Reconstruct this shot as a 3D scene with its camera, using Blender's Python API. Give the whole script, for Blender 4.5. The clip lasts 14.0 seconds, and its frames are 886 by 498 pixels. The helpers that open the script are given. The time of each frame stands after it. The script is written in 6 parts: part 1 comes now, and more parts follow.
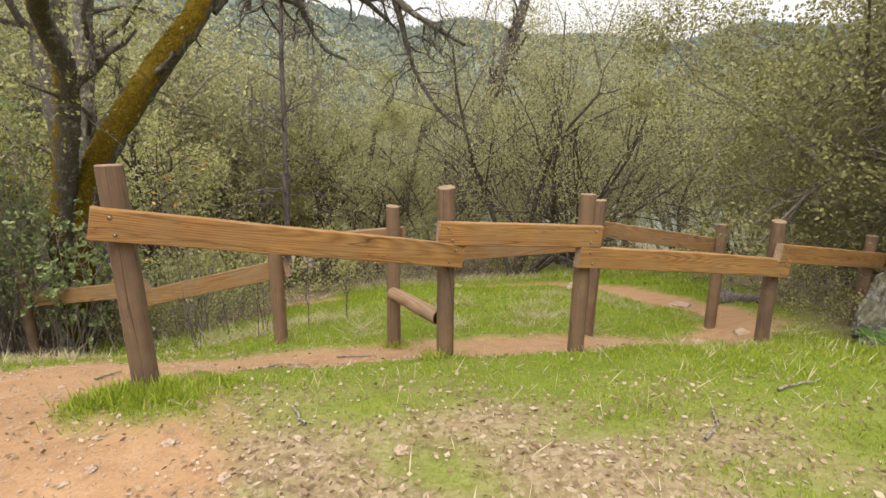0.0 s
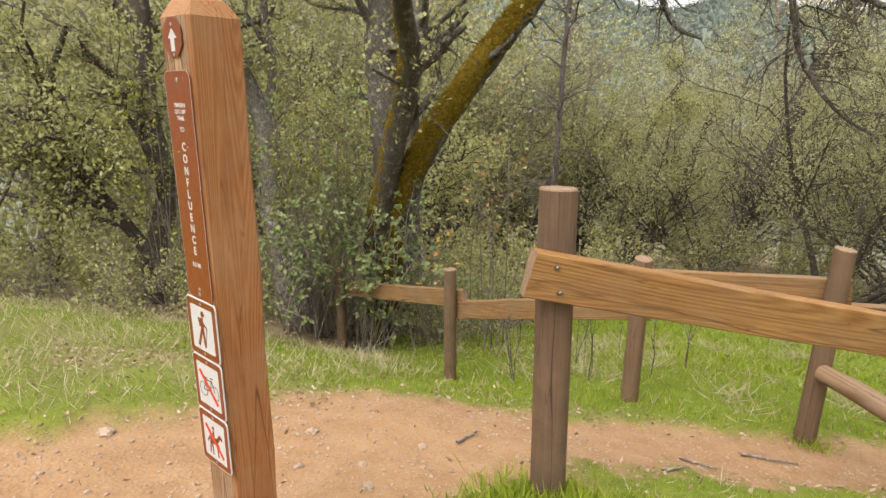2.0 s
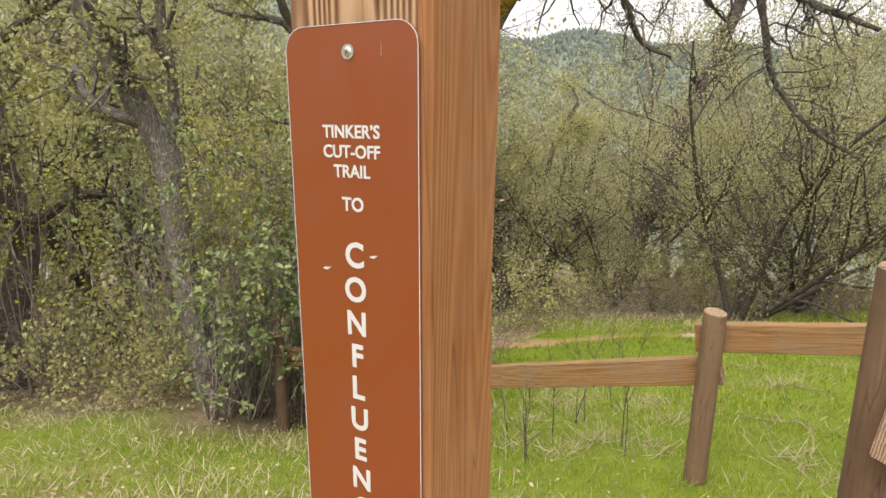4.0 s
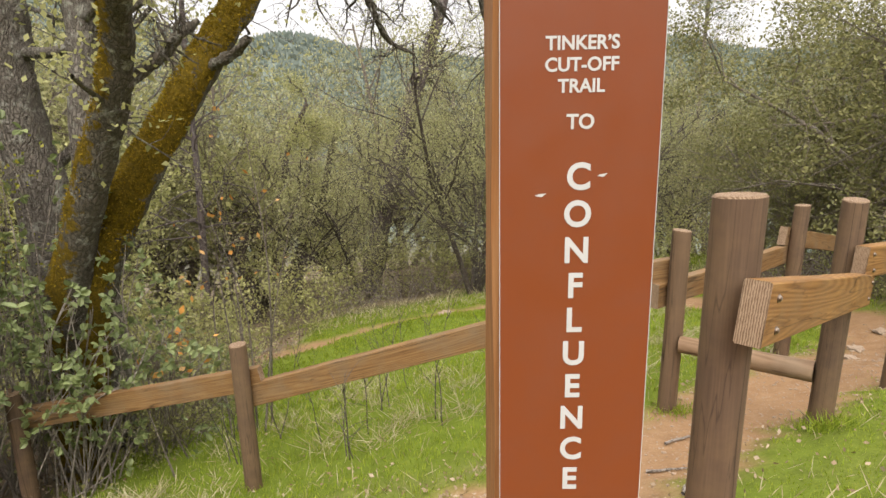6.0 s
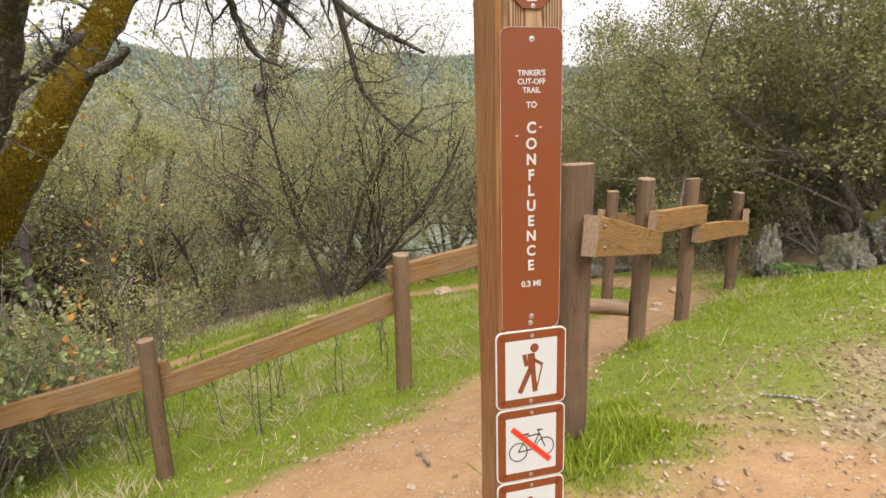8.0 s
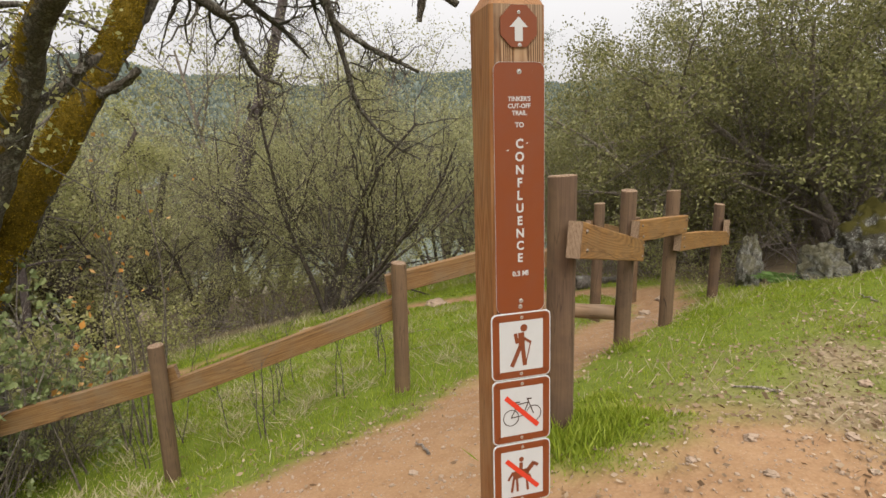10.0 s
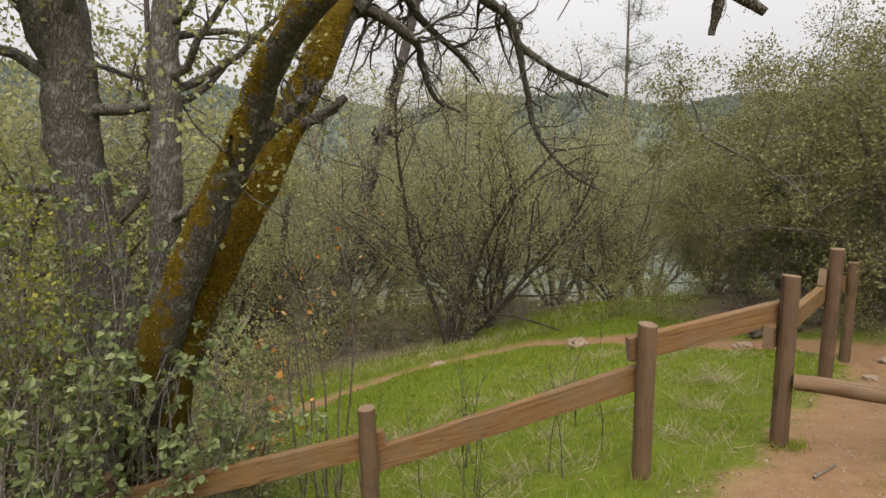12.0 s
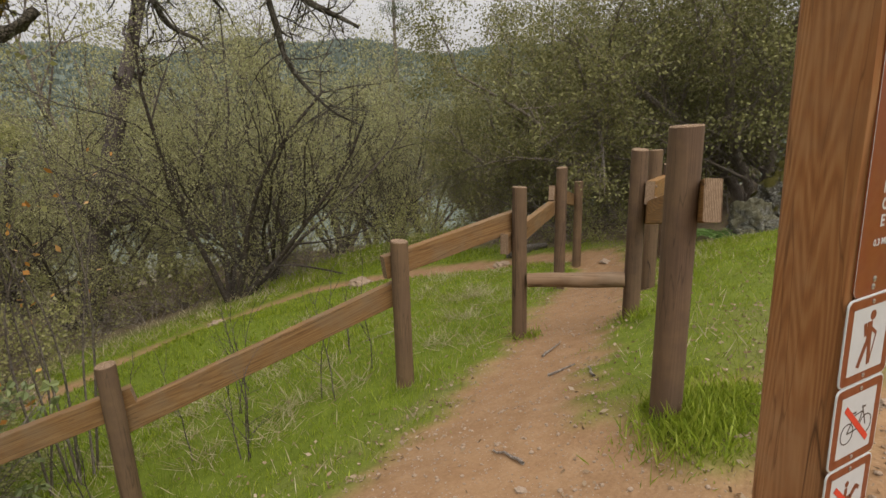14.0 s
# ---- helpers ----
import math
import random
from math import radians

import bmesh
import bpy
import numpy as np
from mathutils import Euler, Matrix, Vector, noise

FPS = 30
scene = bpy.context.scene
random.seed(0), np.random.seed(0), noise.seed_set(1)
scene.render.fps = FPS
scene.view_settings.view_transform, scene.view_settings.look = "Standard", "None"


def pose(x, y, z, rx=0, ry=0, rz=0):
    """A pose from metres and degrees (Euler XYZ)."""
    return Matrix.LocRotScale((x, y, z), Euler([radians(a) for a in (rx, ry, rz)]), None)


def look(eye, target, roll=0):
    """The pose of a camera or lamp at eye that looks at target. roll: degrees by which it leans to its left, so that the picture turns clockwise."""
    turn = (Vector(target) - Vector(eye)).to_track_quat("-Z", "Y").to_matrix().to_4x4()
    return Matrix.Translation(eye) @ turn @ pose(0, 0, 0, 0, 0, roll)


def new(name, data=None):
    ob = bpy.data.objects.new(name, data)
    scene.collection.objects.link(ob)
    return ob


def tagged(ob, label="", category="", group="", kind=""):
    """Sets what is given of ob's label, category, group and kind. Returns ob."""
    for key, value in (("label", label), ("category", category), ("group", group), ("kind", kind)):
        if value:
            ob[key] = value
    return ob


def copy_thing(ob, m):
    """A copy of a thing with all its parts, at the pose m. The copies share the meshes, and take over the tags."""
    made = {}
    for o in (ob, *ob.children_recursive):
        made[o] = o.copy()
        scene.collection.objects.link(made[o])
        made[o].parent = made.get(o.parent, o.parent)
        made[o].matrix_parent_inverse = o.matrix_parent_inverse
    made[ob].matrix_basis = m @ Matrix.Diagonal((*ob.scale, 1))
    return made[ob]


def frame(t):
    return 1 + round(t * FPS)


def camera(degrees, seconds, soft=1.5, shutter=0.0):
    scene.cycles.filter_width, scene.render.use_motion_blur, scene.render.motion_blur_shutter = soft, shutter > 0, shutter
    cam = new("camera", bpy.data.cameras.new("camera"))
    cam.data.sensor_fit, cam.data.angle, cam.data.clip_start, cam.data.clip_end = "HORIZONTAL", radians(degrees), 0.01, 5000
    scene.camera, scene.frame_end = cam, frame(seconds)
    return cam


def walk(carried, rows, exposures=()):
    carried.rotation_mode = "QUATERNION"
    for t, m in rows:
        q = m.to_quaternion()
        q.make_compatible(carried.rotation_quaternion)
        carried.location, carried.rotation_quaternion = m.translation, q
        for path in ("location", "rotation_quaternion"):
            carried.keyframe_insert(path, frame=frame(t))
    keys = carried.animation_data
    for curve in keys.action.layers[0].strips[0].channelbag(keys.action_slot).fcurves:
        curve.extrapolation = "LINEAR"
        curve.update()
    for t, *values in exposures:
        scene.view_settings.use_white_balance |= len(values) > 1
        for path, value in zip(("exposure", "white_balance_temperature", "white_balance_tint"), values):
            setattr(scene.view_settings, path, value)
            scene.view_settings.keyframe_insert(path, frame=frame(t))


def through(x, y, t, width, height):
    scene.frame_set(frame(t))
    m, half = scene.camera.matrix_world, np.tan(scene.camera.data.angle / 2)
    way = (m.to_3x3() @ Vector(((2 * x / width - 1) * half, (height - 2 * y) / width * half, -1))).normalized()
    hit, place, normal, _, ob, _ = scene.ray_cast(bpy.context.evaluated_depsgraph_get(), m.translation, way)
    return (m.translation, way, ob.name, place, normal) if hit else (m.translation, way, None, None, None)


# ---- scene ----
cam = camera(75.0, 14.0)
METRES, EYE, TILT, LEAN, TURN = 5.8, 1.5, 0.0, 0.0, 0.0
PATH = [
    (0, (-0.026, -0.035, 1.557), (0.006, 1.9, 1.052), 1.5),
    (0.2, (-0.192, 0.037, 1.563), (-0.233, 1.968, 1.045), 1.3),
    (0.5, (-0.43, 0.129, 1.568), (-0.596, 2.053, 1.046), 1.5),
    (1, (-0.709, 0.318, 1.558), (-1.09, 2.203, 1.008), 1.6),
    (1.5, (-0.928, 0.637, 1.54), (-1.506, 2.467, 0.978), 1.6),
    (2, (-1.173, 0.833, 1.541), (-1.885, 2.614, 0.975), 1.7),
    (2.2, (-1.272, 0.909, 1.559), (-2.016, 2.677, 0.993), 1.7),
    (4.3, (-2.242, 1.557, 1.476), (-2.414, 3.499, 1.029), 1.2),
    (4.5, (-2.281, 1.598, 1.49), (-2.337, 3.552, 1.068), 1.0),
    (5, (-2.377, 1.627, 1.5), (-2.158, 3.575, 1.105), 0.6),
    (5.5, (-2.471, 1.61, 1.473), (-2.046, 3.52, 1.059), 0.3),
    (6, (-2.54, 1.522, 1.408), (-1.975, 3.386, 0.954), 0.1),
    (6.5, (-2.63, 1.41, 1.339), (-1.945, 3.225, 0.851), -0.0),
    (7, (-2.727, 1.312, 1.329), (-1.882, 3.06, 0.847), -0.0),
    (7.5, (-2.921, 1.204, 1.346), (-1.948, 2.893, 0.898), -0.4),
    (7.7, (-2.989, 1.151, 1.365), (-1.98, 2.823, 0.931), -0.4),
    (9.8, (-3.161, 0.863, 1.361), (-2.025, 2.468, 0.995), -0.5),
    (10, (-3.195, 0.9, 1.367), (-2.113, 2.542, 1.001), -0.5),
    (10.2, (-3.245, 0.965, 1.372), (-2.239, 2.655, 1.008), -0.4),
    (10.5, (-3.387, 1.103, 1.384), (-2.5, 2.857, 1.016), -0.1),
    (10.7, (-3.487, 1.212, 1.384), (-2.656, 2.996, 1.022), -0.1),
    (11, (-3.574, 1.363, 1.387), (-2.815, 3.179, 1.034), -0.1),
    (11.5, (-3.632, 1.709, 1.422), (-2.887, 3.533, 1.077), -0.1),
    (12, (-3.71, 1.913, 1.455), (-2.886, 3.712, 1.166), -0.2),
    (12.5, (-3.765, 1.902, 1.491), (-2.821, 3.646, 1.229), -0.6),
    (13, (-3.722, 1.875, 1.487), (-2.619, 3.516, 1.187), -1.0),
    (13.5, (-3.615, 1.82, 1.429), (-2.347, 3.318, 1.043), -1.2),
    (14, (-3.536, 1.78, 1.295), (-2.148, 3.144, 0.832), -1.4),
]
walk(cam, [(t, look(eye, target, roll)) for t, eye, target, roll in PATH],
     exposures=[(0.0, 1.18), (2.2, 1.22), (4.3, 1.28), (6.0, 1.18), (7.7, 1.2), (9.8, 0.81), (11.0, 0.73), (12.0, 0.62), (12.5, 0.61), (13.0, 0.40), (13.5, 0.28), (14.0, 0.42)])

# ---------------------------------------------------------------- world and light
SUN_UP, SUN_TURN = 52.0, 200.0
world = bpy.data.worlds.new("overcast_sky")
scene.world = world
world.use_nodes = True
wn, wl = world.node_tree.nodes, world.node_tree.links
wn.clear()
w_out, w_bg, w_sky, w_hsv = wn.new("ShaderNodeOutputWorld"), wn.new("ShaderNodeBackground"), wn.new("ShaderNodeTexSky"), wn.new("ShaderNodeMixRGB")
w_sky.sky_type, w_sky.sun_disc = "NISHITA", False
w_sky.sun_elevation, w_sky.sun_rotation = radians(SUN_UP), radians(SUN_TURN)
w_sky.air_density, w_sky.dust_density, w_sky.ozone_density = 1.0, 6.0, 1.0
# cloud layer: the blue of the sky is washed out to a nearly even white
w_hsv.inputs["Fac"].default_value = 0.86
w_up, w_axis, w_lift = wn.new("ShaderNodeTexCoord"), wn.new("ShaderNodeSeparateXYZ"), wn.new("ShaderNodeMapRange")
w_tint = wn.new("ShaderNodeMixRGB")
# an overcast sky is about three times as bright overhead as at the horizon
w_lift.inputs["To Min"].default_value, w_lift.inputs["To Max"].default_value = 0.0, 1.0
w_tint.inputs["Color1"].default_value = (4.0, 3.78, 3.72, 1)
w_tint.inputs["Color2"].default_value = (13.4, 13.1, 12.7, 1)
wl.new(w_up.outputs["Generated"], w_axis.inputs[0])
wl.new(w_axis.outputs["Z"], w_lift.inputs["Value"])
wl.new(w_lift.outputs["Result"], w_tint.inputs["Fac"])
wl.new(w_tint.outputs["Color"], w_hsv.inputs["Color2"])
wl.new(w_sky.outputs["Color"], w_hsv.inputs["Color1"])
wl.new(w_hsv.outputs["Color"], w_bg.inputs["Color"])
w_bg.inputs["Strength"].default_value = 0.102
wl.new(w_bg.outputs["Background"], w_out.inputs["Surface"])
sun_data = bpy.data.lights.new("sun", "SUN")
sun_data.energy, sun_data.angle, sun_data.color = 1.45, radians(45), (1.0, 0.95, 0.88)
sun = new("sun", sun_data)
sun.matrix_world = look((0, 0, 30), (30 * math.cos(radians(SUN_UP)) * -math.sin(radians(SUN_TURN)), 30 * math.cos(radians(SUN_UP)) * -math.cos(radians(SUN_TURN)), 30 - 30 * math.sin(radians(SUN_UP))))


# ---------------------------------------------------------------- materials
class Nodes:
    """A small hand for writing node materials."""

    def __init__(self, name, rough=0.8, spec=0.3):
        self.mat = bpy.data.materials.new(name)
        self.mat.use_nodes = True
        self.n, self.l = self.mat.node_tree.nodes, self.mat.node_tree.links
        self.bsdf = self.n["Principled BSDF"]
        self.bsdf.inputs["Roughness"].default_value = rough
        self.bsdf.inputs["Specular IOR Level"].default_value = spec
        self.out = self.n["Material Output"]

    def put(self, socket, value):
        if isinstance(value, bpy.types.NodeSocket):
            self.l.new(value, socket)
        elif isinstance(value, tuple) and len(value) == 3 and socket.type == "RGBA":
            socket.default_value = (*value, 1)
        else:
            socket.default_value = value

    def coords(self, kind="Object", scale=(1, 1, 1)):
        c, m = self.n.new("ShaderNodeTexCoord"), self.n.new("ShaderNodeMapping")
        m.inputs["Scale"].default_value = scale
        self.l.new(c.outputs[kind], m.inputs["Vector"])
        return m.outputs["Vector"]

    def world_place(self, scale=1.0):
        c, m = self.n.new("ShaderNodeNewGeometry"), self.n.new("ShaderNodeMapping")
        m.inputs["Scale"].default_value = (scale,) * 3
        self.l.new(c.outputs["Position"], m.inputs["Vector"])
        return m.outputs["Vector"]

    def noise(self, vec, scale, detail=4.0, rough=0.55, distort=0.0):
        t = self.n.new("ShaderNodeTexNoise")
        self.l.new(vec, t.inputs["Vector"])
        t.inputs["Scale"].default_value, t.inputs["Detail"].default_value = scale, detail
        t.inputs["Roughness"].default_value, t.inputs["Distortion"].default_value = rough, distort
        return t.outputs["Fac"]

    def voronoi(self, vec, scale, feature="F1", out="Distance"):
        t = self.n.new("ShaderNodeTexVoronoi")
        t.feature = feature
        self.l.new(vec, t.inputs["Vector"])
        t.inputs["Scale"].default_value = scale
        return t.outputs[out]

    def wave(self, vec, scale, distort, detail=2.0, dscale=1.0, axis="Y"):
        t = self.n.new("ShaderNodeTexWave")
        t.bands_direction = axis
        self.l.new(vec, t.inputs["Vector"])
        for k, v in (("Scale", scale), ("Distortion", distort), ("Detail", detail), ("Detail Scale", dscale)):
            t.inputs[k].default_value = v
        return t.outputs["Fac"]

    def ramp(self, fac, *stops):
        r = self.n.new("ShaderNodeValToRGB")
        e = r.color_ramp.elements
        while len(e) < len(stops):
            e.new(0.5)
        for el, (at, col) in zip(e, stops):
            el.position = at
            el.color = (*col, 1) if isinstance(col, tuple) else (col, col, col, 1)
        self.l.new(fac, r.inputs["Fac"])
        return r.outputs["Color"]

    def mix(self, fac, a, b, kind="MIX"):
        m = self.n.new("ShaderNodeMixRGB")
        m.blend_type = kind
        self.put(m.inputs["Fac"], fac)
        self.put(m.inputs["Color1"], a)
        self.put(m.inputs["Color2"], b)
        return m.outputs["Color"]

    def math(self, op, a, b=0.0):
        m = self.n.new("ShaderNodeMath")
        m.operation = op
        m.use_clamp = True
        self.put(m.inputs[0], a)
        self.put(m.inputs[1], b)
        return m.outputs[0]

    def plain(self, op, a, b=0.0, c=0.0):
        m = self.n.new("ShaderNodeMath")
        m.operation = op
        for i, v in enumerate((a, b, c)):
            self.put(m.inputs[i], v)
        return m.outputs[0]

    def random(self):
        return self.n.new("ShaderNodeObjectInfo").outputs["Random"]

    def island(self):
        return self.n.new("ShaderNodeNewGeometry").outputs["Random Per Island"]

    def attr(self, name):
        a = self.n.new("ShaderNodeAttribute")
        a.attribute_name = name
        return a.outputs["Fac"]

    def normal_z(self):
        g, s = self.n.new("ShaderNodeNewGeometry"), self.n.new("ShaderNodeSeparateXYZ")
        self.l.new(g.outputs["Normal"], s.inputs[0])
        return s.outputs["Z"]

    def bump(self, height, strength, distance):
        b = self.n.new("ShaderNodeBump")
        b.inputs["Strength"].default_value, b.inputs["Distance"].default_value = strength, distance
        self.l.new(height, b.inputs["Height"])
        self.l.new(b.outputs["Normal"], self.bsdf.inputs["Normal"])

    def done(self, color, rough=None):
        self.put(self.bsdf.inputs["Base Color"], color)
        if rough is not None:
            self.put(self.bsdf.inputs["Roughness"], rough)
        return self.mat


def wood(name, dark, mid, light, along, grain=1.0, weather=(0.3, 0.26, 0.22), weathering=0.35, figure=0.5, vary=0.0, sharp=0.3):
    """Sawn or peeled timber with its grain along one axis of the piece ("X" or "Z")."""
    k = Nodes(name, 0.72, 0.25)
    lie = (0.05, 1.0, 1.0) if along == "X" else (1.0, 1.0, 0.05)
    roll = k.n.new("ShaderNodeCombineXYZ")
    for i in range(3):
        k.l.new(k.plain("MULTIPLY", k.random(), 23.0 + 7 * i), roll.inputs[i])
    shift = k.n.new("ShaderNodeVectorMath")
    shift.operation = "ADD"
    k.l.new(k.coords("Object", lie), shift.inputs[0])
    k.l.new(roll.outputs[0], shift.inputs[1])
    vec = shift.outputs[0]
    # year rings cut along the grain: level lines of a slow, long noise
    slow = k.noise(vec, 7.0, 1.5, 0.4)
    ring = k.plain("MULTIPLY_ADD", k.plain("SINE", k.plain("MULTIPLY", slow, 150.0 * grain)), 0.5, 0.5)
    fine = k.noise(vec, 180.0, 4.0, 0.7)
    streak = k.noise(vec, 38.0, 5.0, 0.7)
    blot = k.noise(k.world_place(), 5.0, 4.0, 0.65)
    tone = k.mix(figure, k.mix(0.5, streak, fine), ring)
    base = k.ramp(tone, (0.5 - sharp, dark), (0.5, mid), (0.5 + sharp, light))
    col = k.mix(k.math("MULTIPLY", k.ramp(blot, (0.42, 0.0), (0.7, 1.0)), weathering), base, weather)
    col = k.mix(k.plain("MULTIPLY", k.plain("POWER", k.random(), 2.0), vary), col, weather)
    crack = k.ramp(k.noise(vec, 16.0, 3.0, 0.5), (0.492, 0.0), (0.5, 1.0), (0.508, 0.0))
    col = k.mix(k.math("MULTIPLY", crack, 0.5), col, tuple(0.4 * c for c in dark))
    split = k.ramp(k.noise(vec, 6.0, 2.0, 0.5), (0.4955, 0.0), (0.5, 1.0), (0.5045, 0.0))
    col = k.mix(k.math("MULTIPLY", split, 0.75), col, tuple(0.22 * c for c in dark))
    k.bump(k.mix(0.5, fine, ring), 0.5, 0.0016)
    return k.done(col, k.ramp(fine, (0.3, 0.62), (0.8, 0.88)))


M_RAIL = wood("stained_rail", (0.128, 0.056, 0.016), (0.230, 0.114, 0.035), (0.322, 0.180, 0.064), "X", 1.3, (0.200, 0.124, 0.060), 0.55, 0.14, sharp=0.17)
M_POST = wood("weathered_post", (0.050, 0.031, 0.023), (0.098, 0.062, 0.042), (0.160, 0.104, 0.066), "Z", 0.9, (0.190, 0.120, 0.064), 0.6, 0.08, 0.4, 0.27)
M_SIGNPOST = wood("stained_sign_timber", (0.146, 0.054, 0.017), (0.270, 0.112, 0.039), (0.378, 0.192, 0.081), "Z", 2.4, (0.312, 0.181, 0.095), 0.5, 0.17, sharp=0.27)
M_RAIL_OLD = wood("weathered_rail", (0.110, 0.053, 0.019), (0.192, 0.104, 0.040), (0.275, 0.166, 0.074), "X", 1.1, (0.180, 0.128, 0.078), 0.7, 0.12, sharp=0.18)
M_SIGNFRONT = wood("sun_faded_sign_timber", (0.085, 0.036, 0.014), (0.225, 0.122, 0.060), (0.360, 0.235, 0.140), "Z", 2.2, (0.28, 0.195, 0.130), 0.7, 0.3, sharp=0.13)
M_LOG = wood("peeled_log", (0.119, 0.068, 0.037), (0.196, 0.121, 0.070), (0.281, 0.183, 0.111), "X", 0.6, (0.255, 0.187, 0.128), 0.5, 0.25)


def end_grain():
    k = Nodes("end_grain", 0.85, 0.15)
    v = k.coords("Object")
    rings = k.wave(v, 60.0, 3.0, 2.0, 2.0, "Y")
    col = k.ramp(k.mix(0.5, rings, k.noise(v, 60, 4)), (0.25, (0.135, 0.083, 0.050)), (0.75, (0.31, 0.22, 0.148)))
    k.bump(rings, 0.4, 0.003)
    return k.done(col)


M_END = end_grain()


def enamel(name, color, rough=0.38, dirt=0.12):
    k = Nodes(name, rough, 0.4)
    v = k.coords("Object")
    grime = k.ramp(k.noise(v, 22.0, 5.0, 0.65), (0.45, 0.0), (0.8, 1.0))
    col = k.mix(k.math("MULTIPLY", grime, dirt), color, tuple(0.55 * c + 0.05 for c in color))
    k.bump(k.noise(v, 240.0, 2.0), 0.05, 0.0006)
    return k.done(col, k.ramp(k.noise(v, 30, 4), (0.3, rough - 0.08), (0.8, rough + 0.15)))


M_SIGN = enamel("brown_sign_enamel", (0.172, 0.042, 0.011), 0.38, 0.2)
M_WHITE = enamel("white_sign_film", (0.456, 0.460, 0.464), 0.45, 0.2)
M_RED = enamel("red_sign_film", (0.533, 0.039, 0.017), 0.4, 0.12)
M_PICTO = enamel("brown_sign_film", (0.170, 0.043, 0.015), 0.4, 0.12)
M_BLACKLINE = enamel("dark_sign_film", (0.06, 0.04, 0.03), 0.45, 0.1)


def zinc(name="galvanised_steel", dark=(0.30, 0.29, 0.27), light=(0.55, 0.54, 0.52)):
    k = Nodes(name, 0.42, 0.5)
    k.bsdf.inputs["Metallic"].default_value = 0.85
    v = k.coords("Object")
    k.bump(k.noise(v, 300, 2), 0.2, 0.0005)
    return k.done(k.ramp(k.noise(v, 120, 4), (0.3, dark), (0.7, light)))


M_ZINC = zinc()
M_BOLT = zinc("dull_rusty_steel", (0.13, 0.085, 0.055), (0.33, 0.28, 0.24))


def ground_mat():
    k = Nodes("trail_ground", 0.95, 0.1)
    v = k.world_place()
    big, mid, fine = k.noise(v, 0.9, 4), k.noise(v, 7, 5, 0.65), k.noise(v, 60, 4, 0.7)
    dirt = k.ramp(k.mix(0.45, mid, fine), (0.25, (0.193, 0.108, 0.055)), (0.5, (0.277, 0.166, 0.089)), (0.76, (0.354, 0.231, 0.135)))
    grit = k.voronoi(v, 55.0)
    dirt = k.mix(k.math("MULTIPLY", k.ramp(grit, (0.10, 1.0), (0.24, 0.0)), k.ramp(mid, (0.40, 0.0), (0.6, 0.85))), dirt, (0.34, 0.245, 0.165))
    turf = k.ramp(k.mix(0.5, mid, fine), (0.3, (0.066, 0.088, 0.011)), (0.55, (0.128, 0.164, 0.019)), (0.8, (0.200, 0.200, 0.046)))
    litter = k.ramp(k.mix(0.6, k.voronoi(v, 38.0, "F1", "Color"), fine), (0.25, (0.130, 0.092, 0.046)), (0.55, (0.235, 0.180, 0.105)), (0.85, (0.350, 0.285, 0.200)))
    woods = k.ramp(k.mix(0.5, mid, big), (0.3, (0.08, 0.058, 0.036)), (0.7, (0.22, 0.17, 0.11)))
    col = k.mix(k.attr("litter"), turf, litter)
    col = k.mix(k.attr("duff"), col, woods)
    col = k.mix(k.attr("dirt"), col, dirt)
    # distant ground: air haze is painted in as a pale blue-grey green
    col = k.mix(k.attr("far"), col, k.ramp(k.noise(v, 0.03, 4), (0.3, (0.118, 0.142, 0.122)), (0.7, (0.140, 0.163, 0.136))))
    k.bump(k.mix(0.5, mid, k.mix(0.5, fine, grit)), 0.6, 0.02)
    return k.done(col)


M_GROUND = ground_mat()


def leafy(name, *colors, rough=0.55, through=0.25, spec=0.35):
    k = Nodes(name, rough, spec)
    stops = [(i / max(1, len(colors) - 1), c) for i, c in enumerate(colors)]
    tone = k.mix(0.35, k.island(), k.noise(k.world_place(), 1.3, 3))
    col = k.ramp(tone, *[(0.12 + 0.76 * a, c) for a, c in stops])
    mat = k.done(col)
    thin, blend = k.n.new("ShaderNodeBsdfTranslucent"), k.n.new("ShaderNodeMixShader")
    k.l.new(col, thin.inputs["Color"])
    blend.inputs["Fac"].default_value = through
    k.l.new(k.bsdf.outputs[0], blend.inputs[1])
    k.l.new(thin.outputs[0], blend.inputs[2])
    k.l.new(blend.outputs[0], k.out.inputs["Surface"])
    return mat


M_GRASS = leafy("spring_grass", (0.120, 0.172, 0.010), (0.222, 0.288, 0.018), (0.335, 0.365, 0.050), rough=0.6, through=0.3)
M_DRYGRASS = leafy("dry_grass", (0.255, 0.204, 0.111), (0.391, 0.332, 0.204), (0.493, 0.442, 0.306), rough=0.8, through=0.25, spec=0.15)
M_LITTER = leafy("fallen_leaves", (0.150, 0.094, 0.052), (0.280, 0.203, 0.132), (0.410, 0.330, 0.245), rough=0.8, through=0.1, spec=0.15)
M_OAKLEAF = leafy("oak_leaves", (0.215, 0.218, 0.076), (0.350, 0.342, 0.130), (0.490, 0.462, 0.222), rough=0.5, through=0.5, spec=0.35)
M_BROAD = leafy("rounded_oak_leaves", (0.116, 0.144, 0.054), (0.192, 0.228, 0.088), (0.292, 0.328, 0.136), rough=0.45, through=0.3, spec=0.45)
M_OLIVE = leafy("olive_leaves", (0.200, 0.199, 0.086), (0.332, 0.322, 0.148), (0.468, 0.444, 0.236), rough=0.55, through=0.45, spec=0.25)
